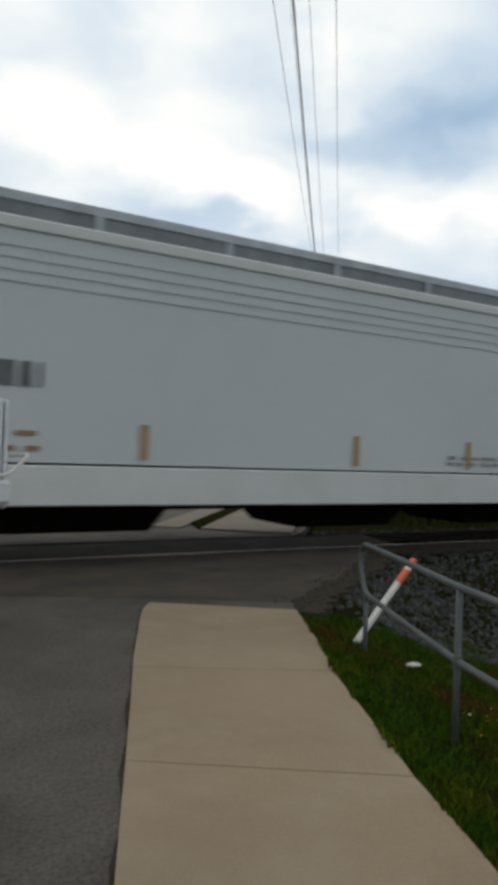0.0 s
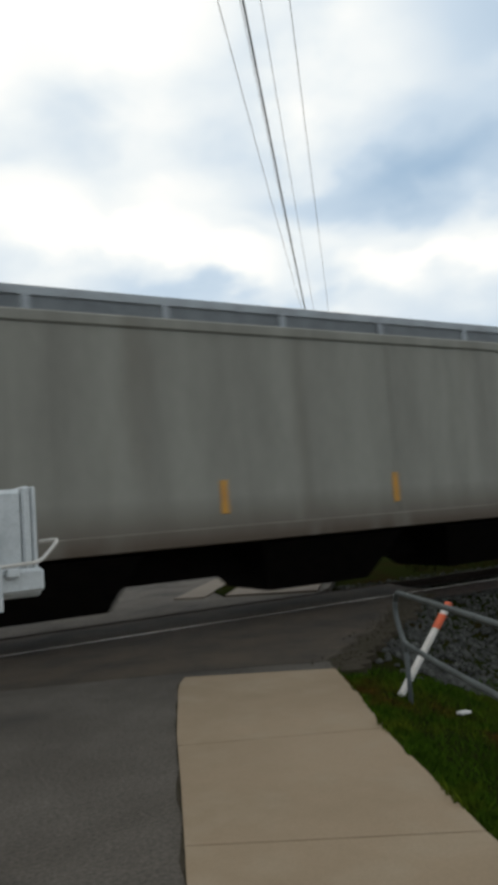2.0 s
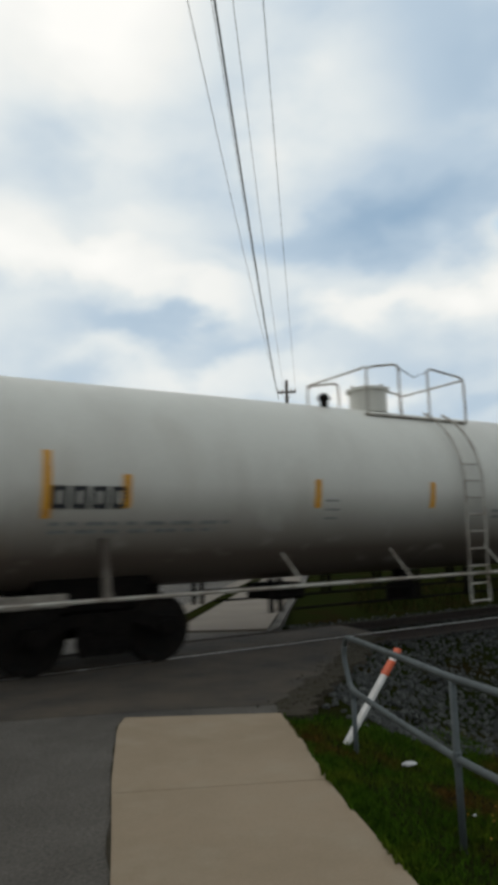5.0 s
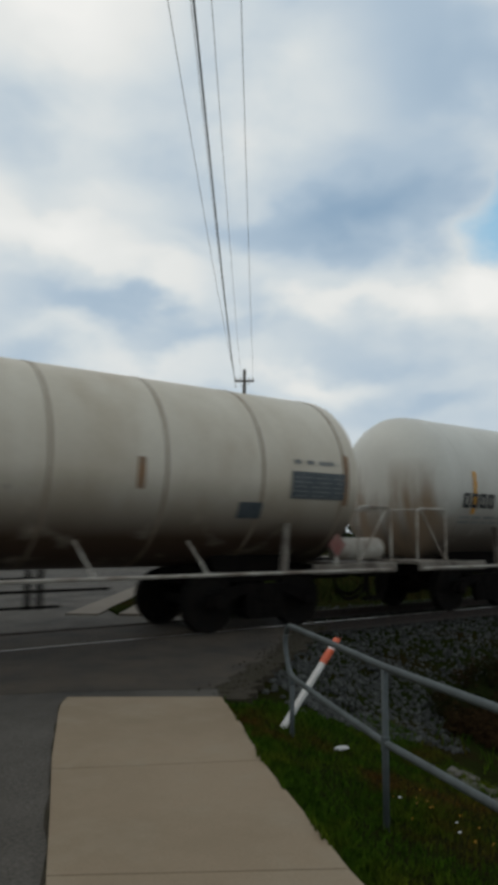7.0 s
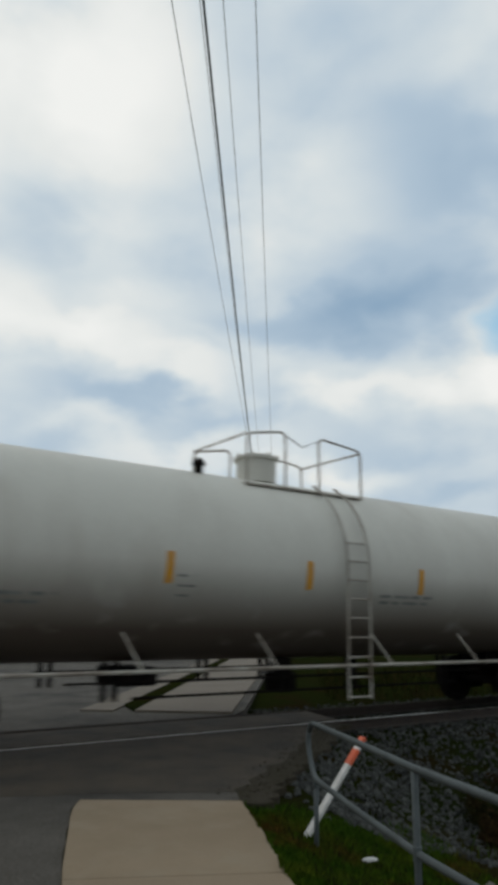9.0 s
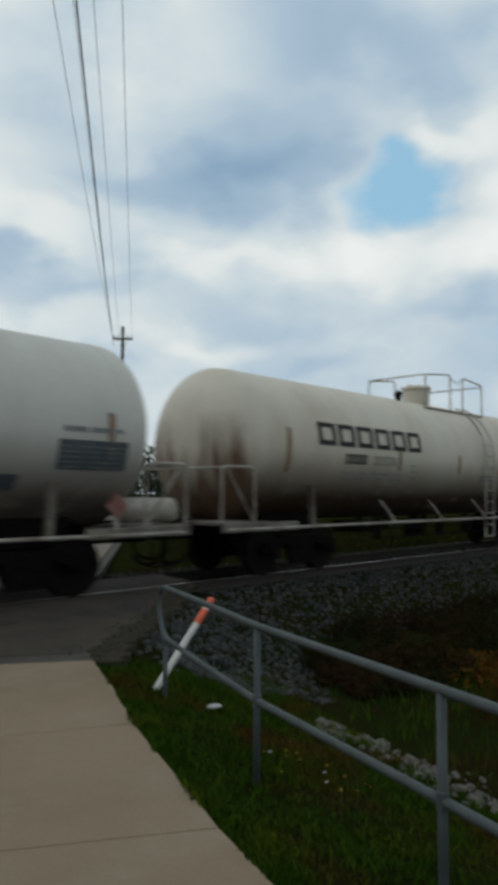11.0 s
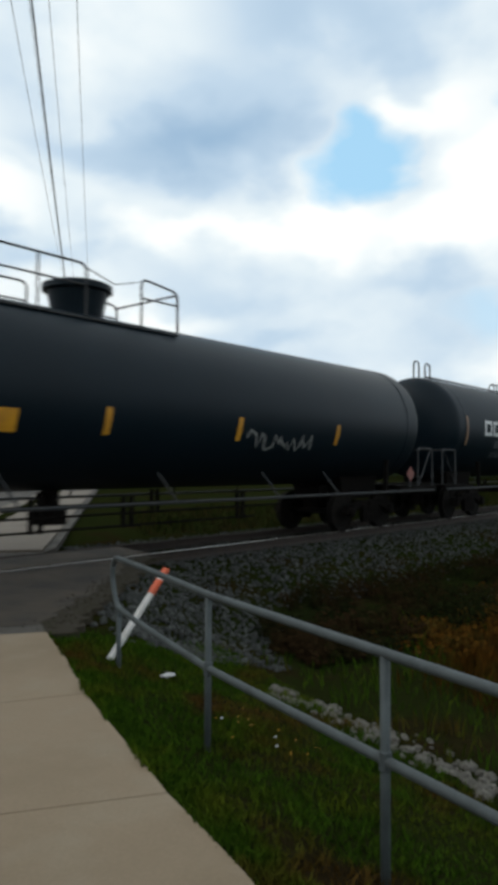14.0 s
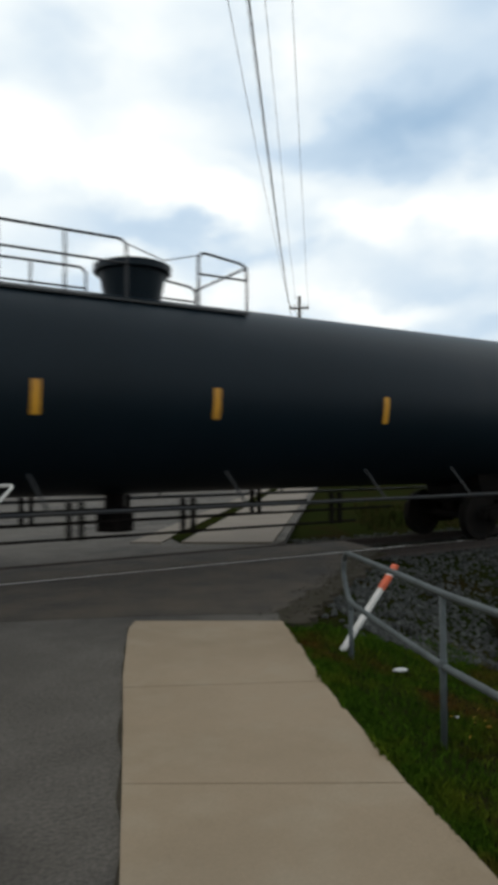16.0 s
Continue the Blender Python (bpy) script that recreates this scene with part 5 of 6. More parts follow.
def build_litter():
    bm = BM()
    bmesh.ops.create_icosphere(bm, subdivisions=2, radius=1)
    for v in bm.verts:
        v.co = Vector((v.co.x * 0.062, v.co.y * 0.03, max(v.co.z, -0.3) * 0.022)) * (1 + 0.35 * noise.noise(v.co * 2.3))
    o = part("crumpled_cup", bm, LITTER)
    o.location = (4.0, 4.2, ground_height(4.0, 4.2) + 0.05)
    o.rotation_euler.z = -0.4
    tagged(o, "crushed white paper cup lying in the grass", "litter")
    for k, (x, y) in enumerate(((3.6, 3.25), (3.55, 2.75), (3.72, 2.9))):
        bm = BM()
        bmesh.ops.create_icosphere(bm, subdivisions=1, radius=1)
        for v in bm.verts:
            v.co = Vector((v.co.x * 0.013, v.co.y * 0.01, v.co.z * 0.006)) * (1 + 0.4 * noise.noise(v.co * 3 + Vector((k, 0, 0))))
        o = part("paper_scrap", bm, LITTER)
        o.location = (x, y, ground_height(x, y) + 0.05)
        tagged(o, "small white paper scrap in the grass", "litter", "paper scraps")


def build_gate():
    """The mast and drive box of a crossing gate at the roadside."""
    g = thing("crossing_gate_mechanism", "silver-painted crossing gate drive box on a mast", "crossing gate", pose(-0.02, 3.30, 0, 0, 0, 2))
    part("mast", tube(BM(), [(-0.1, 0.12, -0.1), (-0.1, 0.12, 3.9)], 0.055, 14), GATE_PAINT, g, "", True)
    part("mast_base", move(lathe(BM(), [(0, 0.13), (0.06, 0.13), (0.1, 0.1), (0.3, 0.07), (0.34, 0.06)], "z", 16), pose(-0.1, 0.12, 0)), GATE_PAINT, g)
    body = part("drive_box", box(BM(), 0.16, 0.615, -0.1, 0.22, 1.27, 1.705, 0.02), GATE_PAINT, g, "dented silver sheet-metal box")
    part("lid_flange", box(BM(), 0.605, 0.64, -0.115, 0.235, 1.29, 1.715, 0.008), GATE_PAINT, body)
    part("lid_flange", box(BM(), 0.645, 0.665, -0.11, 0.23, 1.285, 1.712, 0.006), GATE_PAINT, body)
    part("box_foot", box(BM(), 0.1, 0.68, -0.08, 0.2, 1.235, 1.29, 0.01), GATE_PAINT, body)
    part("box_skirt", box(BM(), -0.08, 0.685, -0.13, 0.18, 1.255, 1.36, 0.015), GATE_PAINT, g)
    part("arm_bar", box(BM(), -0.1, 0.44, -0.2, -0.14, 1.36, 1.415, 0.012), GATE_PAINT, g, "flat gate-arm support bar")
    part("loop_bar", tube(BM(), bent([(-0.1, -0.2, 1.585), (0.44, -0.2, 1.585), (0.44, -0.2, 1.38), (-0.1, -0.2, 1.38)], 0.07, 5), 0.022, 8), GATE_PAINT, g, "bent pipe loop across the box")
    part("upright_plate", box(BM(), 0.22, 0.29, -0.17, -0.15, 1.34, 1.70, 0.005), GATE_PAINT, g)
    part("shaft_boss", move(lathe(BM(), [(-0.17, 0.03), (-0.16, 0.055), (-0.12, 0.06), (-0.1, 0.06)], "y", 14), pose(0.325, -0.03, 1.48)), GATE_PAINT, g)
    part("shaft_nut", box(BM(), 0.30, 0.35, -0.225, -0.2, 1.455, 1.505, 0.006), GATE_PAINT, g)
    part("top_latch", box(BM(), 0.25, 0.4, -0.16, -0.1, 1.685, 1.70, 0.004), GATE_PAINT, g)
    part("top_bolt", tube(BM(), [(0.315, -0.13, 1.69), (0.315, -0.13, 1.745)], 0.014, 8), GATE_PAINT, g)
    part("hook_rod", tube(BM(), bent([(0.44, -0.16, 1.375), (0.66, -0.16, 1.385), (0.755, -0.13, 1.475), (0.69, -0.05, 1.47)], 0.03, 3), 0.009, 6), WHITE_POST, g, "bent white latch rod")
    part("hanging_rod", tube(BM(), [(0.49, -0.16, 1.38), (0.49, -0.16, 1.195)], 0.011, 6), GATE_PAINT, g)
    part("rod_clip", box(BM(), 0.52, 0.57, -0.17, -0.13, 1.33, 1.365, 0.004), GATE_PAINT, g)


# ---- stones, rocks, grass ----
def stones(name, count, spot, size, mat, seed, label, category):
    """Many small uneven stones in one mesh."""
    rng = random.Random(seed)
    ico = BM()
    bmesh.ops.create_icosphere(ico, subdivisions=1, radius=1)
    base = [v.co.copy() for v in ico.verts]
    tri = [[v.index for v in f.verts] for f in ico.faces]
    ico.free()
    verts, faces = [], []
    for k in range(count):
        p = spot(rng)
        if p is None:
            continue
        s = rng.uniform(*size)
        m = Euler((rng.uniform(0, 6), rng.uniform(0, 6), rng.uniform(0, 6))).to_matrix()
        sx, sy, sz = s * rng.uniform(0.8, 1.3), s * rng.uniform(0.6, 1.0), s * rng.uniform(0.45, 0.8)
        o = len(verts)
        for v in base:
            q = m @ Vector((v.x * sx, v.y * sy, v.z * sz)) * rng.uniform(0.75, 1.15)
            verts.append((p[0] + q.x, p[1] + q.y, p[2] + q.z))
        faces += [[o + i for i in t] for t in tri]
    me = bpy.data.meshes.new(name)
    me.from_pydata(verts, [], faces)
    me.materials.append(mat)
    ob = new(name, me)
    return tagged(ob, label, category, kind="stuff")


def pieces(name, piece, count, spot, size, mat, seed, label, category):
    """Single stones, each an object of its own on one of eight shared meshes."""
    rng = random.Random(seed)
    holder = thing(name, label, category, kind="structure")
    shapes = []
    for k in range(8):
        bm = BM()
        bmesh.ops.create_icosphere(bm, subdivisions=1, radius=1)
        for v in bm.verts:
            v.co = Vector((v.co.x * rng.uniform(0.85, 1.25), v.co.y * rng.uniform(0.65, 1.0), v.co.z * rng.uniform(0.45, 0.75)))
        ob = part(piece, bm, mat)
        shapes.append(ob.data)
        bpy.data.objects.remove(ob)
    made = 0
    while made < count:
        p = spot(rng)
        if p is None:
            continue
        s = rng.uniform(*size)
        ob = shared(piece, rng.choice(shapes), holder, Matrix.LocRotScale(p[:3], Euler((rng.uniform(-0.5, 0.5), rng.uniform(-0.5, 0.5), rng.uniform(0, 6))), (s, s, s)))
        made += 1


def near_ballast(rng):
    x, y = rng.uniform(4.6, 8.0), rng.uniform(5.3, 7.9)
    if x < right_edge(min(y, 8.3)) + 0.05:
        return None
    return x, y, ground_height(x, y) + 0.012


def ballast_spot(rng):
    x = 5.0 + 33 * rng.random() ** 1.9
    y = rng.uniform(4.6, 9.35)
    if x < right_edge(min(y, 8.3)) + 0.02 + 0.25 * rng.random() or (y > 8.3 and x < 8.4):
        return None
    z = ground_height(x, y)
    # the stones reach the ditch beside the crossing, further on brush covers the slope's foot
    toe = float(np.interp(x, [5.0, 6.3, 7.0, 8.0, 12, 40], [4.9, 4.75, 5.5, 6.5, 6.3, 6.4])) + 0.35 * noise.noise((x * 1.7, y * 1.7, 9))
    if y < toe:
        return None
    return x, y, z + 0.01


def between_spot(rng):
    x = 8.8 + 30 * rng.random() ** 1.5
    y = rng.choice((rng.uniform(9.6, 10.9), rng.uniform(11.1, 12.6)))
    return x, y, ground_height(x, y) + 0.005


def rock_spot(rng):
    y = rng.uniform(-1.8, 4.15)
    x = float(np.interp(y, [-2, 0.7, 1.5, 2.5, 3.1, 4.1], [4.0, 4.62, 4.8, 5.0, 5.12, 5.28])) + rng.gauss(0, 0.13)
    return x, y, ground_height(x, y) + 0.005


def blades(name, count, spot, height, mat, seed, label, category, lean=0.5, width=0.006):
    """Blades of grass or stalks, each a bent two-triangle strip."""
    rng = random.Random(seed)
    verts, faces = [], []
    for k in range(count):
        p = spot(rng)
        if p is None:
            continue
        h = rng.uniform(*height) * p[3]
        a = rng.uniform(0, 6.283)
        w = width * rng.uniform(0.7, 1.5)
        dx, dy = math.cos(a), math.sin(a)
        l = lean * h * rng.uniform(0.2, 1.0)
        b = rng.uniform(0, 6.283)
        lx, ly = math.cos(b) * l, math.sin(b) * l
        x, y, z = p[:3]
        o = len(verts)
        verts += [(x - dx * w, y - dy * w, z), (x + dx * w, y + dy * w, z), (x + dx * w * 0.7 + lx * 0.35, y + dy * w * 0.7 + ly * 0.35, z + h * 0.6), (x - dx * w * 0.7 + lx * 0.35, y - dy * w * 0.7 + ly * 0.35, z + h * 0.6), (x + lx, y + ly, z + h)]
        faces += [(o, o + 1, o + 2, o + 3), (o + 3, o + 2, o + 4)]
    me = bpy.data.meshes.new(name)
    me.from_pydata(verts, [], faces)
    me.materials.append(mat)
    return tagged(new(name, me), label, category, kind="stuff")


def verge_spot(rng):
    y = rng.uniform(-1.5, 5.75)
    d = rng.uniform(0.01, 2.4) if rng.random() < 0.72 else rng.uniform(-0.09, 0.25)
    x = right_edge(y) + d
    # tufts creep over the slab's edge here and there
    if d < 0.05 * noise.noise((y * 2.6, 7, 2)) + 0.03 * noise.noise((y * 7.0, 3, 2)) - 0.005:
        return None
    patchy = 0.55 + 0.6 * noise.noise((x * 1.1, y * 1.1, 3))
    if y > 5.2 and rng.random() < (y - 5.2) / 0.7:
        return None
    return x, y, (0.018 if d < 0.0 else ground_height(x, y) - 0.01), max(0.35, patchy + 0.3)


def ditch_spot(rng):
    x, y = rng.uniform(5.0, 24), rng.uniform(-3, 5.2)
    if x < right_edge(y) + 2.5:
        return None
    tuft = noise.noise((x * 0.9, y * 1.3, 11)) + 0.5 * noise.noise((x * 3.1, y * 3.1, 5))
    if tuft < -0.05 and rng.random() < 0.85:
        return None
    return x, y, ground_height(x, y) - 0.01, 0.5 + 0.9 * rng.random() + max(0, tuft)


def brush_spot(rng):
    # dark growth over the foot of the embankment
    x = 6.6 + 17 * rng.random() ** 1.4
    y = rng.uniform(3.9, 6.9)
    if y > float(np.interp(x, [6.6, 7.4, 8.4, 12, 24], [5.2, 6.1, 6.7, 6.5, 6.6])) or y < float(np.interp(x, [6.6, 8, 12, 24], [4.6, 4.4, 3.9, 3.9])):
        return None
    n = noise.noise((x * 0.8, y * 1.1, 21)) + 0.4 * noise.noise((x * 2.7, y * 2.7, 2))
    if n < -0.25:
        return None
    return x, y, ground_height(x, y), 0.45 + 0.75 * max(0, n + 0.2)


def autumn_spot(rng):
    cx, cy, s = rng.choice(((9.6, 2.9, 0.35), (10.8, 4.2, 0.4), (9.0, 4.4, 0.4), (9.0, 3.4, 0.45), (10.2, 3.6, 0.5), (11.2, 3.2, 0.5), (12.6, 3.6, 0.6), (13.5, 4.4, 0.5)))
    x, y = rng.gauss(cx, s), rng.gauss(cy, s * 0.7)
    n = noise.noise((x * 1.6, y * 1.6, 31))
    if n < -0.1 or x < right_edge(y) + 2.5:
        return None
    return x, y, ground_height(x, y), 0.5 + 0.8 * max(0, n)


def foliage(name, count, spot, height, mat, seed, label, category):
    """Low brush: stalks that carry small leaves up to an uneven top."""
    rng = random.Random(seed)
    verts, faces = [], []
    for k in range(count):
        p = spot(rng)
        if p is None:
            continue
        h = rng.uniform(*height) * p[3]
        a, l = rng.uniform(0, 6.283), h * rng.uniform(0.1, 0.5)
        tip = Vector((p[0] + math.cos(a) * l, p[1] + math.sin(a) * l, p[2] + h))
        root = Vector(p[:3])
        o = len(verts)
        verts += [tuple(root + Vector((-0.004, 0, -0.02))), tuple(root + Vector((0.004, 0, -0.02))), tuple(tip)]
        faces.append((o, o + 1, o + 2))
        for m in range(5):
            c = root.lerp(tip, rng.uniform(0.25, 1.0)) + Vector((rng.gauss(0, 0.03), rng.gauss(0, 0.03), 0))
            u = Vector((rng.gauss(0, 1), rng.gauss(0, 1), rng.gauss(0, 0.6))).normalized() * rng.uniform(0.02, 0.05)
            q = u.orthogonal().normalized() * u.length * 0.5
            o = len(verts)
            verts += [tuple(c + u), tuple(c + q), tuple(c - u), tuple(c - q)]
            faces.append((o, o + 1, o + 2, o + 3))
    me = bpy.data.meshes.new(name)
    me.from_pydata(verts, [], faces)
    me.materials.append(mat)
    return tagged(new(name, me), label, category, kind="stuff")


def heap_spot(rng):
    x, y = rng.gauss(12.6, 0.7), rng.gauss(4.8, 0.35)
    return x, y, ground_height(x, y) + 0.1 * rng.random()


def flower_spot(rng):
    x, y = rng.gauss(3.68, 0.16), rng.gauss(3.0, 0.2)
    return x, y, ground_height(x, y) + 0.05


def weed_spot(rng):
    # clumps of dry stalks about a few middles
    cx, cy, s = rng.choice(((8.0, 3.3, 0.4), (8.6, 3.0, 0.5), (7.2, 2.6, 0.3), (9.3, 3.6, 0.7), (10.6, 3.0, 0.8), (12.5, 4.2, 0.9), (15.0, 3.6, 1.4), (7.8, 3.3, 0.4)))
    x, y = rng.gauss(cx, s), rng.gauss(cy, s * 0.6)
    if x < right_edge(min(max(y, -9), 8)) + 2.4:
        return None
    tuft = noise.noise((x * 2.3, y * 2.3, 19))
    if tuft < -0.1 and rng.random() < 0.8:
        return None
    return x, y, ground_height(x, y) - 0.01, 0.6 + 0.8 * rng.random() + max(0, tuft)


def shrub_spot(rng):
    x, y = rng.uniform(8, 60), rng.uniform(13.0, 19)
    if x < 9.3 + (y - 11.2) * 0.8 + 0.5:
        return None
    return x, y, ground_height(x, y) - 0.02, 0.5 + 1.0 * max(0, 0.5 + noise.noise((x * 0.5, y * 0.5, 7)))


# ---- poles, wires, lamp ----
POLE = Vector((26.9, 37.0, 0))
NEAR_POLE = POLE - Vector((0.616, 0.787, 0)) * 56


def build_pole(at, h, name="utility_pole", label="weathered wooden utility pole with a crossarm", turn=52, arm=1.2, arm_z=0.8):
    p = thing(name, label, "utility pole", pose(at.x, at.y, -0.1, 0, 0, turn), "utility poles")
    part("pole", lathe(BM(), [(0, 0.17), (h * 0.5, 0.14), (h, 0.10), (h + 0.02, 0.05)], "z", 12), POLE_WOOD, p, "", True)
    part("crossarm", box(BM(), -arm, arm, -0.16, -0.06, h - arm_z - 0.06, h - arm_z + 0.06, 0.01), POLE_WOOD, p)
    for x in (-arm + 0.08, -arm * 0.45, arm * 0.45, arm - 0.08):
        part("insulator", move(lathe(BM(), [(0, 0.03), (0.06, 0.05), (0.1, 0.03), (0.14, 0.05), (0.2, 0.02)], "z", 8), pose(x, -0.11, h - arm_z + 0.06)), WHITE_POST, p)
    part("arm_brace", tube(BM(), [(-arm * 0.6, -0.12, h - arm_z - 0.05), (0, -0.15, h - arm_z - 0.6), (arm * 0.6, -0.12, h - arm_z - 0.05)], 0.015, 5), GALVANISED, p)
    return p


def wire(a, b, sag, r, label):
    pts = [a.lerp(b, k / 30) - Vector((0, 0, sag * 4 * (k / 30) * (1 - k / 30))) for k in range(31)]
    w = part("overhead_wire", tube(BM(), pts, r, 5), WIRE)
    tagged(w, label, "wire", "overhead wires")


def tree(x, y, h, w, seed, label="full dark green broadleaf tree"):
    """A tapered trunk with limbs, and a crown of many small leaf clumps."""
    rng = random.Random(seed)
    t = thing("tree", label, "tree", pose(x, y, -0.1), "far trees")
    b = tube(BM(), [(0, 0, 0), (0.1, 0, h * 0.3), (0, 0.1, h * 0.75)], 0.02 * h, 8)
    for v in b.verts:
        v.co.x *= 1 - 0.55 * v.co.z / h
        v.co.y *= 1 - 0.55 * v.co.z / h
    for k in range(7):
        a, z = rng.uniform(0, 6.28), h * rng.uniform(0.3, 0.6)
        tube(b, [(0, 0, z), (math.cos(a) * w * 0.22, math.sin(a) * w * 0.22, z + h * 0.12), (math.cos(a) * w * 0.4, math.sin(a) * w * 0.4, z + h * 0.22)], 0.006 * h, 5)
    part("trunk", b, BARK, t)
    verts, faces = [], []
    lumps = [(rng.gauss(0, w * 0.22), rng.gauss(0, w * 0.22), h * rng.uniform(0.18, 0.88), w * rng.uniform(0.14, 0.26)) for _ in range(20)]
    for cx, cy, cz, r in lumps:
        for _ in range(150):
            d = Vector((rng.gauss(0, 1), rng.gauss(0, 1), rng.gauss(0, 0.8)))
            d = d.normalized() * r * rng.uniform(0.45, 1.12)
            s = 0.035 * w * rng.uniform(0.5, 1.2)
            u = Vector((rng.gauss(0, 1), rng.gauss(0, 1), rng.gauss(0, 1))).normalized()
            q = u.orthogonal().normalized()
            c = Vector((cx, cy, cz)) + d
            o = len(verts)
            verts += [tuple(c + u * s), tuple(c + q * s * 0.7), tuple(c - u * s), tuple(c - q * s * 0.7)]
            faces.append((o, o + 1, o + 2, o + 3))
    me = bpy.data.meshes.new("crown")
    me.from_pydata(verts, [], faces)
    me.materials.append(LEAF)
    new("crown", me).parent = t
    return t


def street_lamp(x, y, h, turn):
    s = thing("street_lamp", "grey steel street lamp with a curved arm", "street lamp", pose(x, y, -0.1, 0, 0, turn))
    part("column", lathe(BM(), [(0, 0.12), (0.3, 0.1), (h - 0.6, 0.06)], "z", 10), GALVANISED, s, "", True)
    part("arm", tube(BM(), bent([(0, 0, h - 0.7), (0, 0, h), (-1.4, 0, h + 0.25), (-2.4, 0, h + 0.22)], 0.5), 0.04, 6), GALVANISED, s)
    part("lamp_head", box(BM(), -3.1, -2.35, -0.13, 0.13, h + 0.14, h + 0.26, 0.04), GALVANISED, s)


def car(x, y, turn, paint, label, tall=1.45, lights=True, long=4.4):
    """A waiting car, its front towards -y in its own space."""
    c = thing("car", label, "car", pose(x, y, 0, 0, 0, turn), "waiting cars")
    w = 0.88
    prof = [(-long / 2, 0.35), (-long / 2 + 0.04, 0.68), (-long / 2 + 1.15, 0.88), (-long / 2 + 1.75, tall - 0.03), (-long / 2 + 2.1, tall), (long / 2 - 1.1, tall - 0.02), (long / 2 - 0.25, 0.95), (long / 2, 0.85), (long / 2, 0.35)]
    b = BM()
    sides = []
    for s in (-1, 1):
        sides.append([b.verts.new((s * (w - (0.16 if z > 1.0 else 0)), yy, z)) for yy, z in prof])
    b.faces.new(sides[0]), b.faces.new(sides[1][::-1])
    for i in range(len(prof)):
        j = (i + 1) % len(prof)
        b.faces.new((sides[0][i], sides[0][j], sides[1][j], sides[1][i]))
    bmesh.ops.bevel(b, geom=list(b.edges), offset=0.05, segments=2, affect="EDGES")
    part("body", b, paint, c)
    y0, y1 = -long / 2 + 1.2, -long / 2 + 1.7
    b = BM()
    vs = [b.verts.new(v) for v in ((-0.74, y0 - 0.02, 0.93), (0.74, y0 - 0.02, 0.93), (0.64, y1 - 0.03, tall - 0.08), (-0.64, y1 - 0.03, tall - 0.08))]
    b.faces.new(vs)
    b.faces.new([b.verts.new(v.co + Vector((0, 0.03, 0))) for v in vs][::-1])
    part("windshield", b, GLASS_DARK, c)
    for s in (-1, 1):
        part("side_glass", plate(BM(), [(0.0, 0.98), (1.9, 0.98), (1.5, tall - 0.1), (0.35, tall - 0.1)], -0.01, 0.01), GLASS_DARK, c).matrix_basis = pose(s * 0.79, -0.9, 0, 0, 0, 90)
        part("headlight", box(BM(), s * 0.66 - 0.16, s * 0.66 + 0.16, -long / 2 - 0.03, -long / 2 + 0.06, 0.58, 0.72, 0.02), HEADLIGHT if lights else WHITE_POST, c, "lit headlight" if lights else "")
        part("mirror", box(BM(), s * 0.98 - 0.09, s * 0.98 + 0.09, -0.75, -0.6, 0.95, 1.08, 0.02), paint, c)
        for yy in (-long / 2 + 0.8, long / 2 - 0.85):
            wheel = part("wheel", move(lathe(BM(), [(-0.1, 0.2), (-0.1, 0.31), (0.1, 0.31), (0.1, 0.2)], "x", 20), pose(s * 0.8, yy, 0.305)), TYRE, c)
            part("hub", move(lathe(BM(), [(-0.11, 0.05), (-0.105, 0.19), (0.105, 0.19), (0.11, 0.05)], "x", 14), pose(s * 0.8, yy, 0.305)), GALVANISED, wheel)
    part("grille", box(BM(), -0.42, 0.42, -long / 2 - 0.02, -long / 2 + 0.04, 0.5, 0.68, 0.01), GLASS_DARK, c)
    part("bumper", box(BM(), -0.86, 0.86, -long / 2 - 0.06, -long / 2 + 0.1, 0.32, 0.48, 0.04), paint, c)
    return c


build_railing()
build_marker()
build_litter()
build_gate()
build_pole(POLE, 12.2, turn=-38, arm=0.62)
build_pole(NEAR_POLE, 12.2, turn=-38, label="weathered wooden utility pole behind the walk")
across = Vector((0.787, -0.616, 0))
for near, off, dz, r, sag, lab in ((0.09, -0.62, -0.7, 0.008, 0.9, "thin dark overhead power wire"), (0.9, -0.55, -1.3, 0.021, 1.0, "thick black overhead cable bundle"), (0.84, -0.56, -1.32, 0.006, 1.05, "thin dark overhead power wire"), (1.07, -0.2, -0.7, 0.007, 1.0, "thin dark overhead power wire"), (1.4, 0.58, -0.7, 0.008, 0.9, "thin dark overhead power wire")):
    wire(NEAR_POLE + across * near + Vector((0, 0, 12.2 + dz)), POLE + across * off + Vector((0, 0, 12.2 + dz)), sag, r, lab)
def at(az, dist):
    return math.sin(radians(az)) * dist, math.cos(radians(az)) * dist


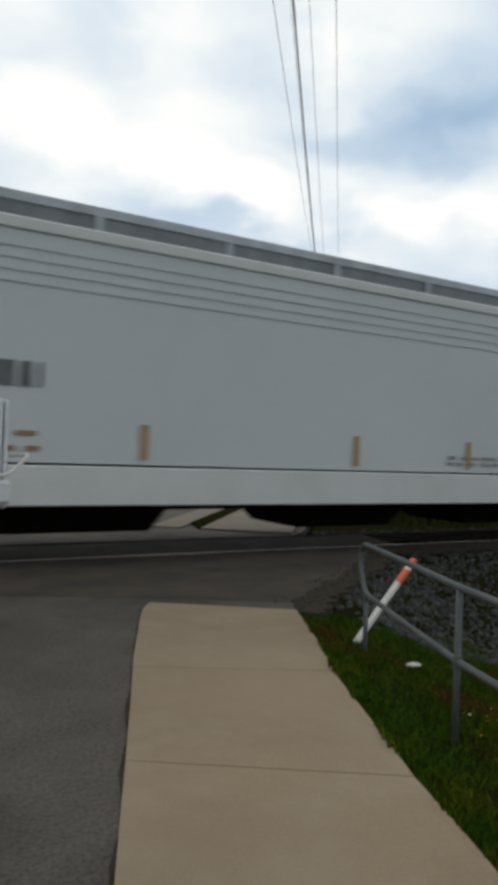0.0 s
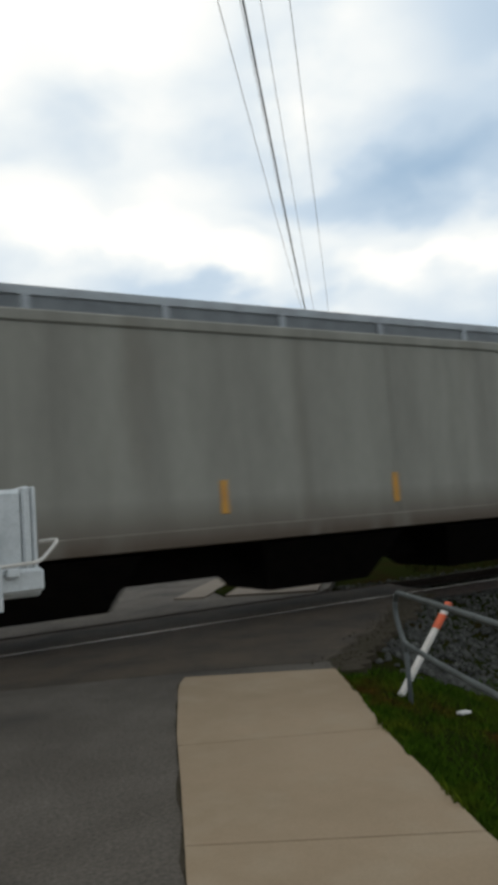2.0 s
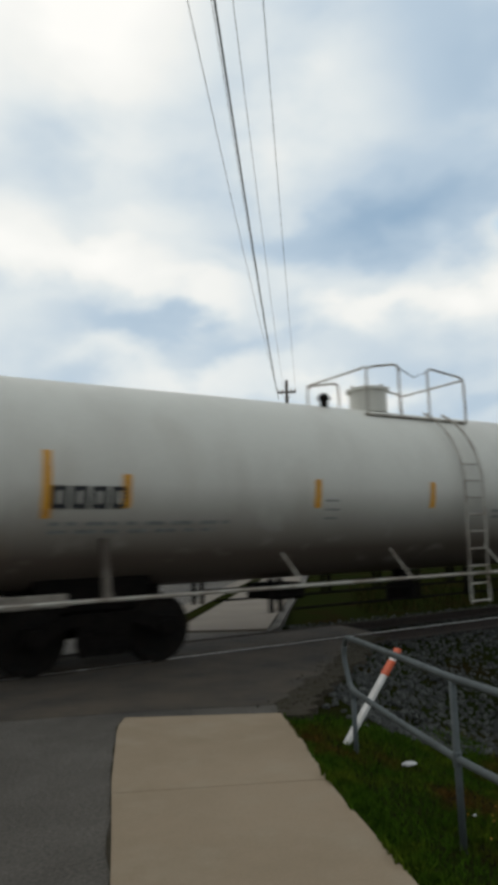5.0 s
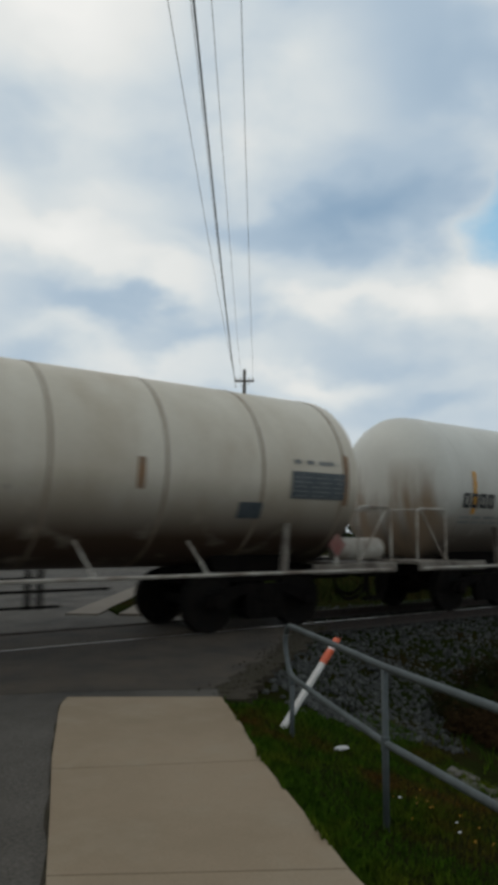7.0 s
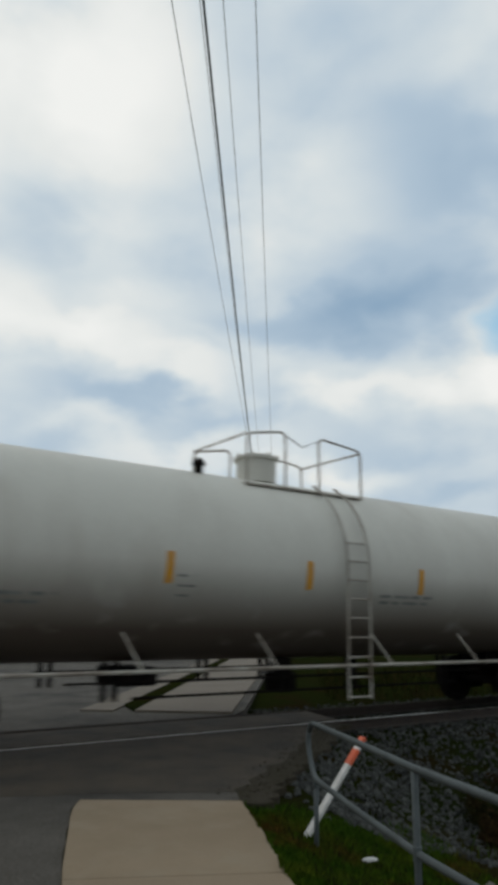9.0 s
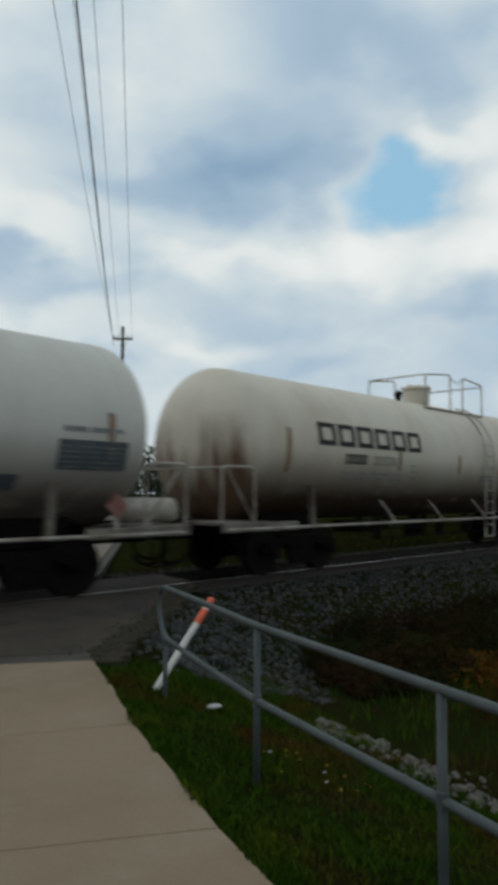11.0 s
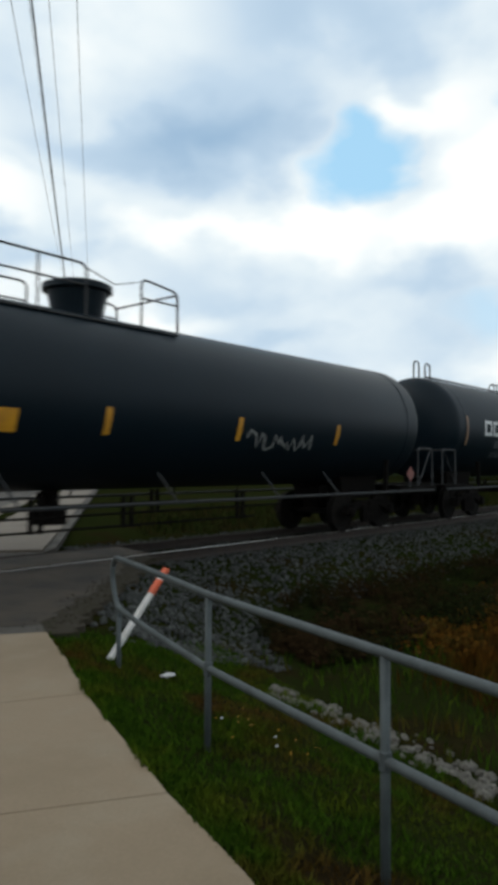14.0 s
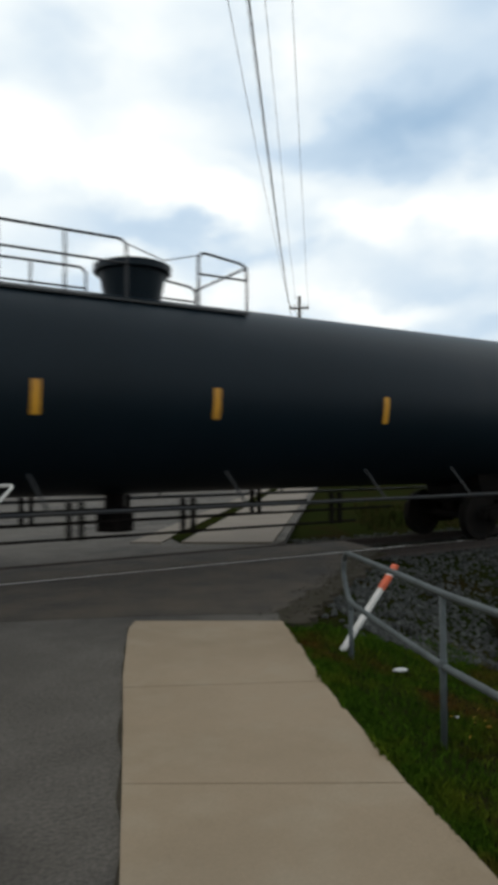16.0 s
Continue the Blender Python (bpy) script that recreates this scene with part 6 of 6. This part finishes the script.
build_pole(Vector((*at(25.3, 92), 0)), 11.0, turn=-28, arm=1.7, arm_z=0.25)
street_lamp(*at(34.5, 56), 11.1, -33)
PAINTS = [material(n, c, 0.35, 0.2, fine=30, grain=0.04, bump=0) for n, c in (("silver_car_paint", (0.42, 0.43, 0.44)), ("dark_blue_car_paint", (0.03, 0.04, 0.06)), ("grey_car_paint", (0.12, 0.125, 0.13)), ("white_car_paint", (0.6, 0.6, 0.58)))]
for az, dist, turn, k, lab, tall in ((24.0, 40, -26, 2, "dark grey car waiting with lit headlights", 1.75), (20.6, 36, -26, 1, "dark blue car waiting with lit headlights", 1.45), (27.8, 47, -28, 0, "silver car waiting with lit headlights", 1.45), (29.8, 54, -30, 2, "grey car waiting in the queue", 1.5), (32.2, 62, -60, 1, "dark blue car standing across the road", 1.5), (33.4, 58, -34, 3, "white van-like car waiting in the queue", 1.9)):
    car(*at(az, dist), turn, PAINTS[k], lab, tall)
rng = random.Random(5)
for k in range(26):
    az = 8 + 26 * k / 25 + rng.uniform(-0.6, 0.6)
    d = rng.uniform(95, 130)
    tree(*at(az, d), d * math.tan(radians(rng.uniform(4.2, 5.4))) + 1.5, rng.uniform(13, 18), 100 + k)
for k in range(9):
    az = 60 + 22 * k / 8
    d = rng.uniform(90, 120)
    tree(*at(az, d), d * math.tan(radians(4.8 if k in (2, 5) else rng.uniform(3.7, 4.6))) + 1.5, rng.uniform(7, 11), 140 + k)
for k in range(9):
    d = rng.uniform(120, 150)
    tree(*at(39 + 20 * k / 8, d), d * math.tan(radians(rng.uniform(3.4, 4.3))) + 1.5, rng.uniform(12, 16), 170 + k)
pieces("rock_line", "rock", 300, rock_spot, (0.035, 0.08), PALE_ROCK, 3, "line of pale broken rocks in the ditch", "rocks")
stones("rock_rubble", 400, rock_spot, (0.015, 0.035), PALE_ROCK, 4, "small pale rubble among the rocks", "rubble")
blades("grass", 52000, verge_spot, (0.03, 0.085), GRASS, 7, "short green grass on the verge", "grass", 0.9, 0.005)
blades("ditch_grass", 19000, ditch_spot, (0.05, 0.2), GRASS, 8, "rough grass on the ditch floor", "grass", 0.8, 0.007)
blades("dry_weeds", 7000, weed_spot, (0.05, 0.24), WEED, 9, "rust-brown dry weeds in the ditch", "weeds", 0.5, 0.008)
blades("far_grass", 12000, shrub_spot, (0.1, 0.32), FAR_GRASS, 10, "rough green grass beyond the track", "grass", 0.6, 0.02)
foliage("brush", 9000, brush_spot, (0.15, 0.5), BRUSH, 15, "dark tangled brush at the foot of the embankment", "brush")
foliage("autumn_weeds", 3000, autumn_spot, (0.1, 0.4), AUTUMN, 16, "orange-brown autumn weeds in the ditch", "weeds")
stones("stone_heap", 90, heap_spot, (0.03, 0.07), PALE_ROCK, 17, "scattered grey stones on the overgrown slope", "stones")
stones("dandelions", 16, flower_spot, (0.004, 0.008), YELLOW, 18, "small yellow dandelion heads in the grass", "flowers")
stick = part("stick", tube(BM(), bent([(11.2, 3.1, -0.7), (11.55, 3.06, -0.45), (11.75, 3.0, -0.1)], 0.2), 0.018, 6), BARK)
tagged(stick, "bare pale stick standing in the weeds", "stick")
pieces("ballast_edge", "stone", 300, near_ballast, (0.028, 0.05), BALLAST, 6, "grey crushed stones at the foot of the crossing", "ballast")
stones("ballast", 15000, ballast_spot, (0.022, 0.046), BALLAST, 1, "grey crushed-stone ballast on the embankment", "ballast")
stones("track_ballast", 2500, between_spot, (0.03, 0.055), BALLAST, 2, "dark crushed-stone ballast between the ties", "ballast")
stones("loose_gravel", 260, edge_spot, (0.006, 0.016), DIRT, 14, "loose dark gravel along the crossing edge", "gravel")
build_track()


def motions():
    """The train runs to the left at an even pace."""
    for c, left in cars:
        walk(c, [(t, pose(left - SPEED * t, YC, 0)) for t in (0.0, 4.0, 8.0, 12.0, 16.0)])


motions()
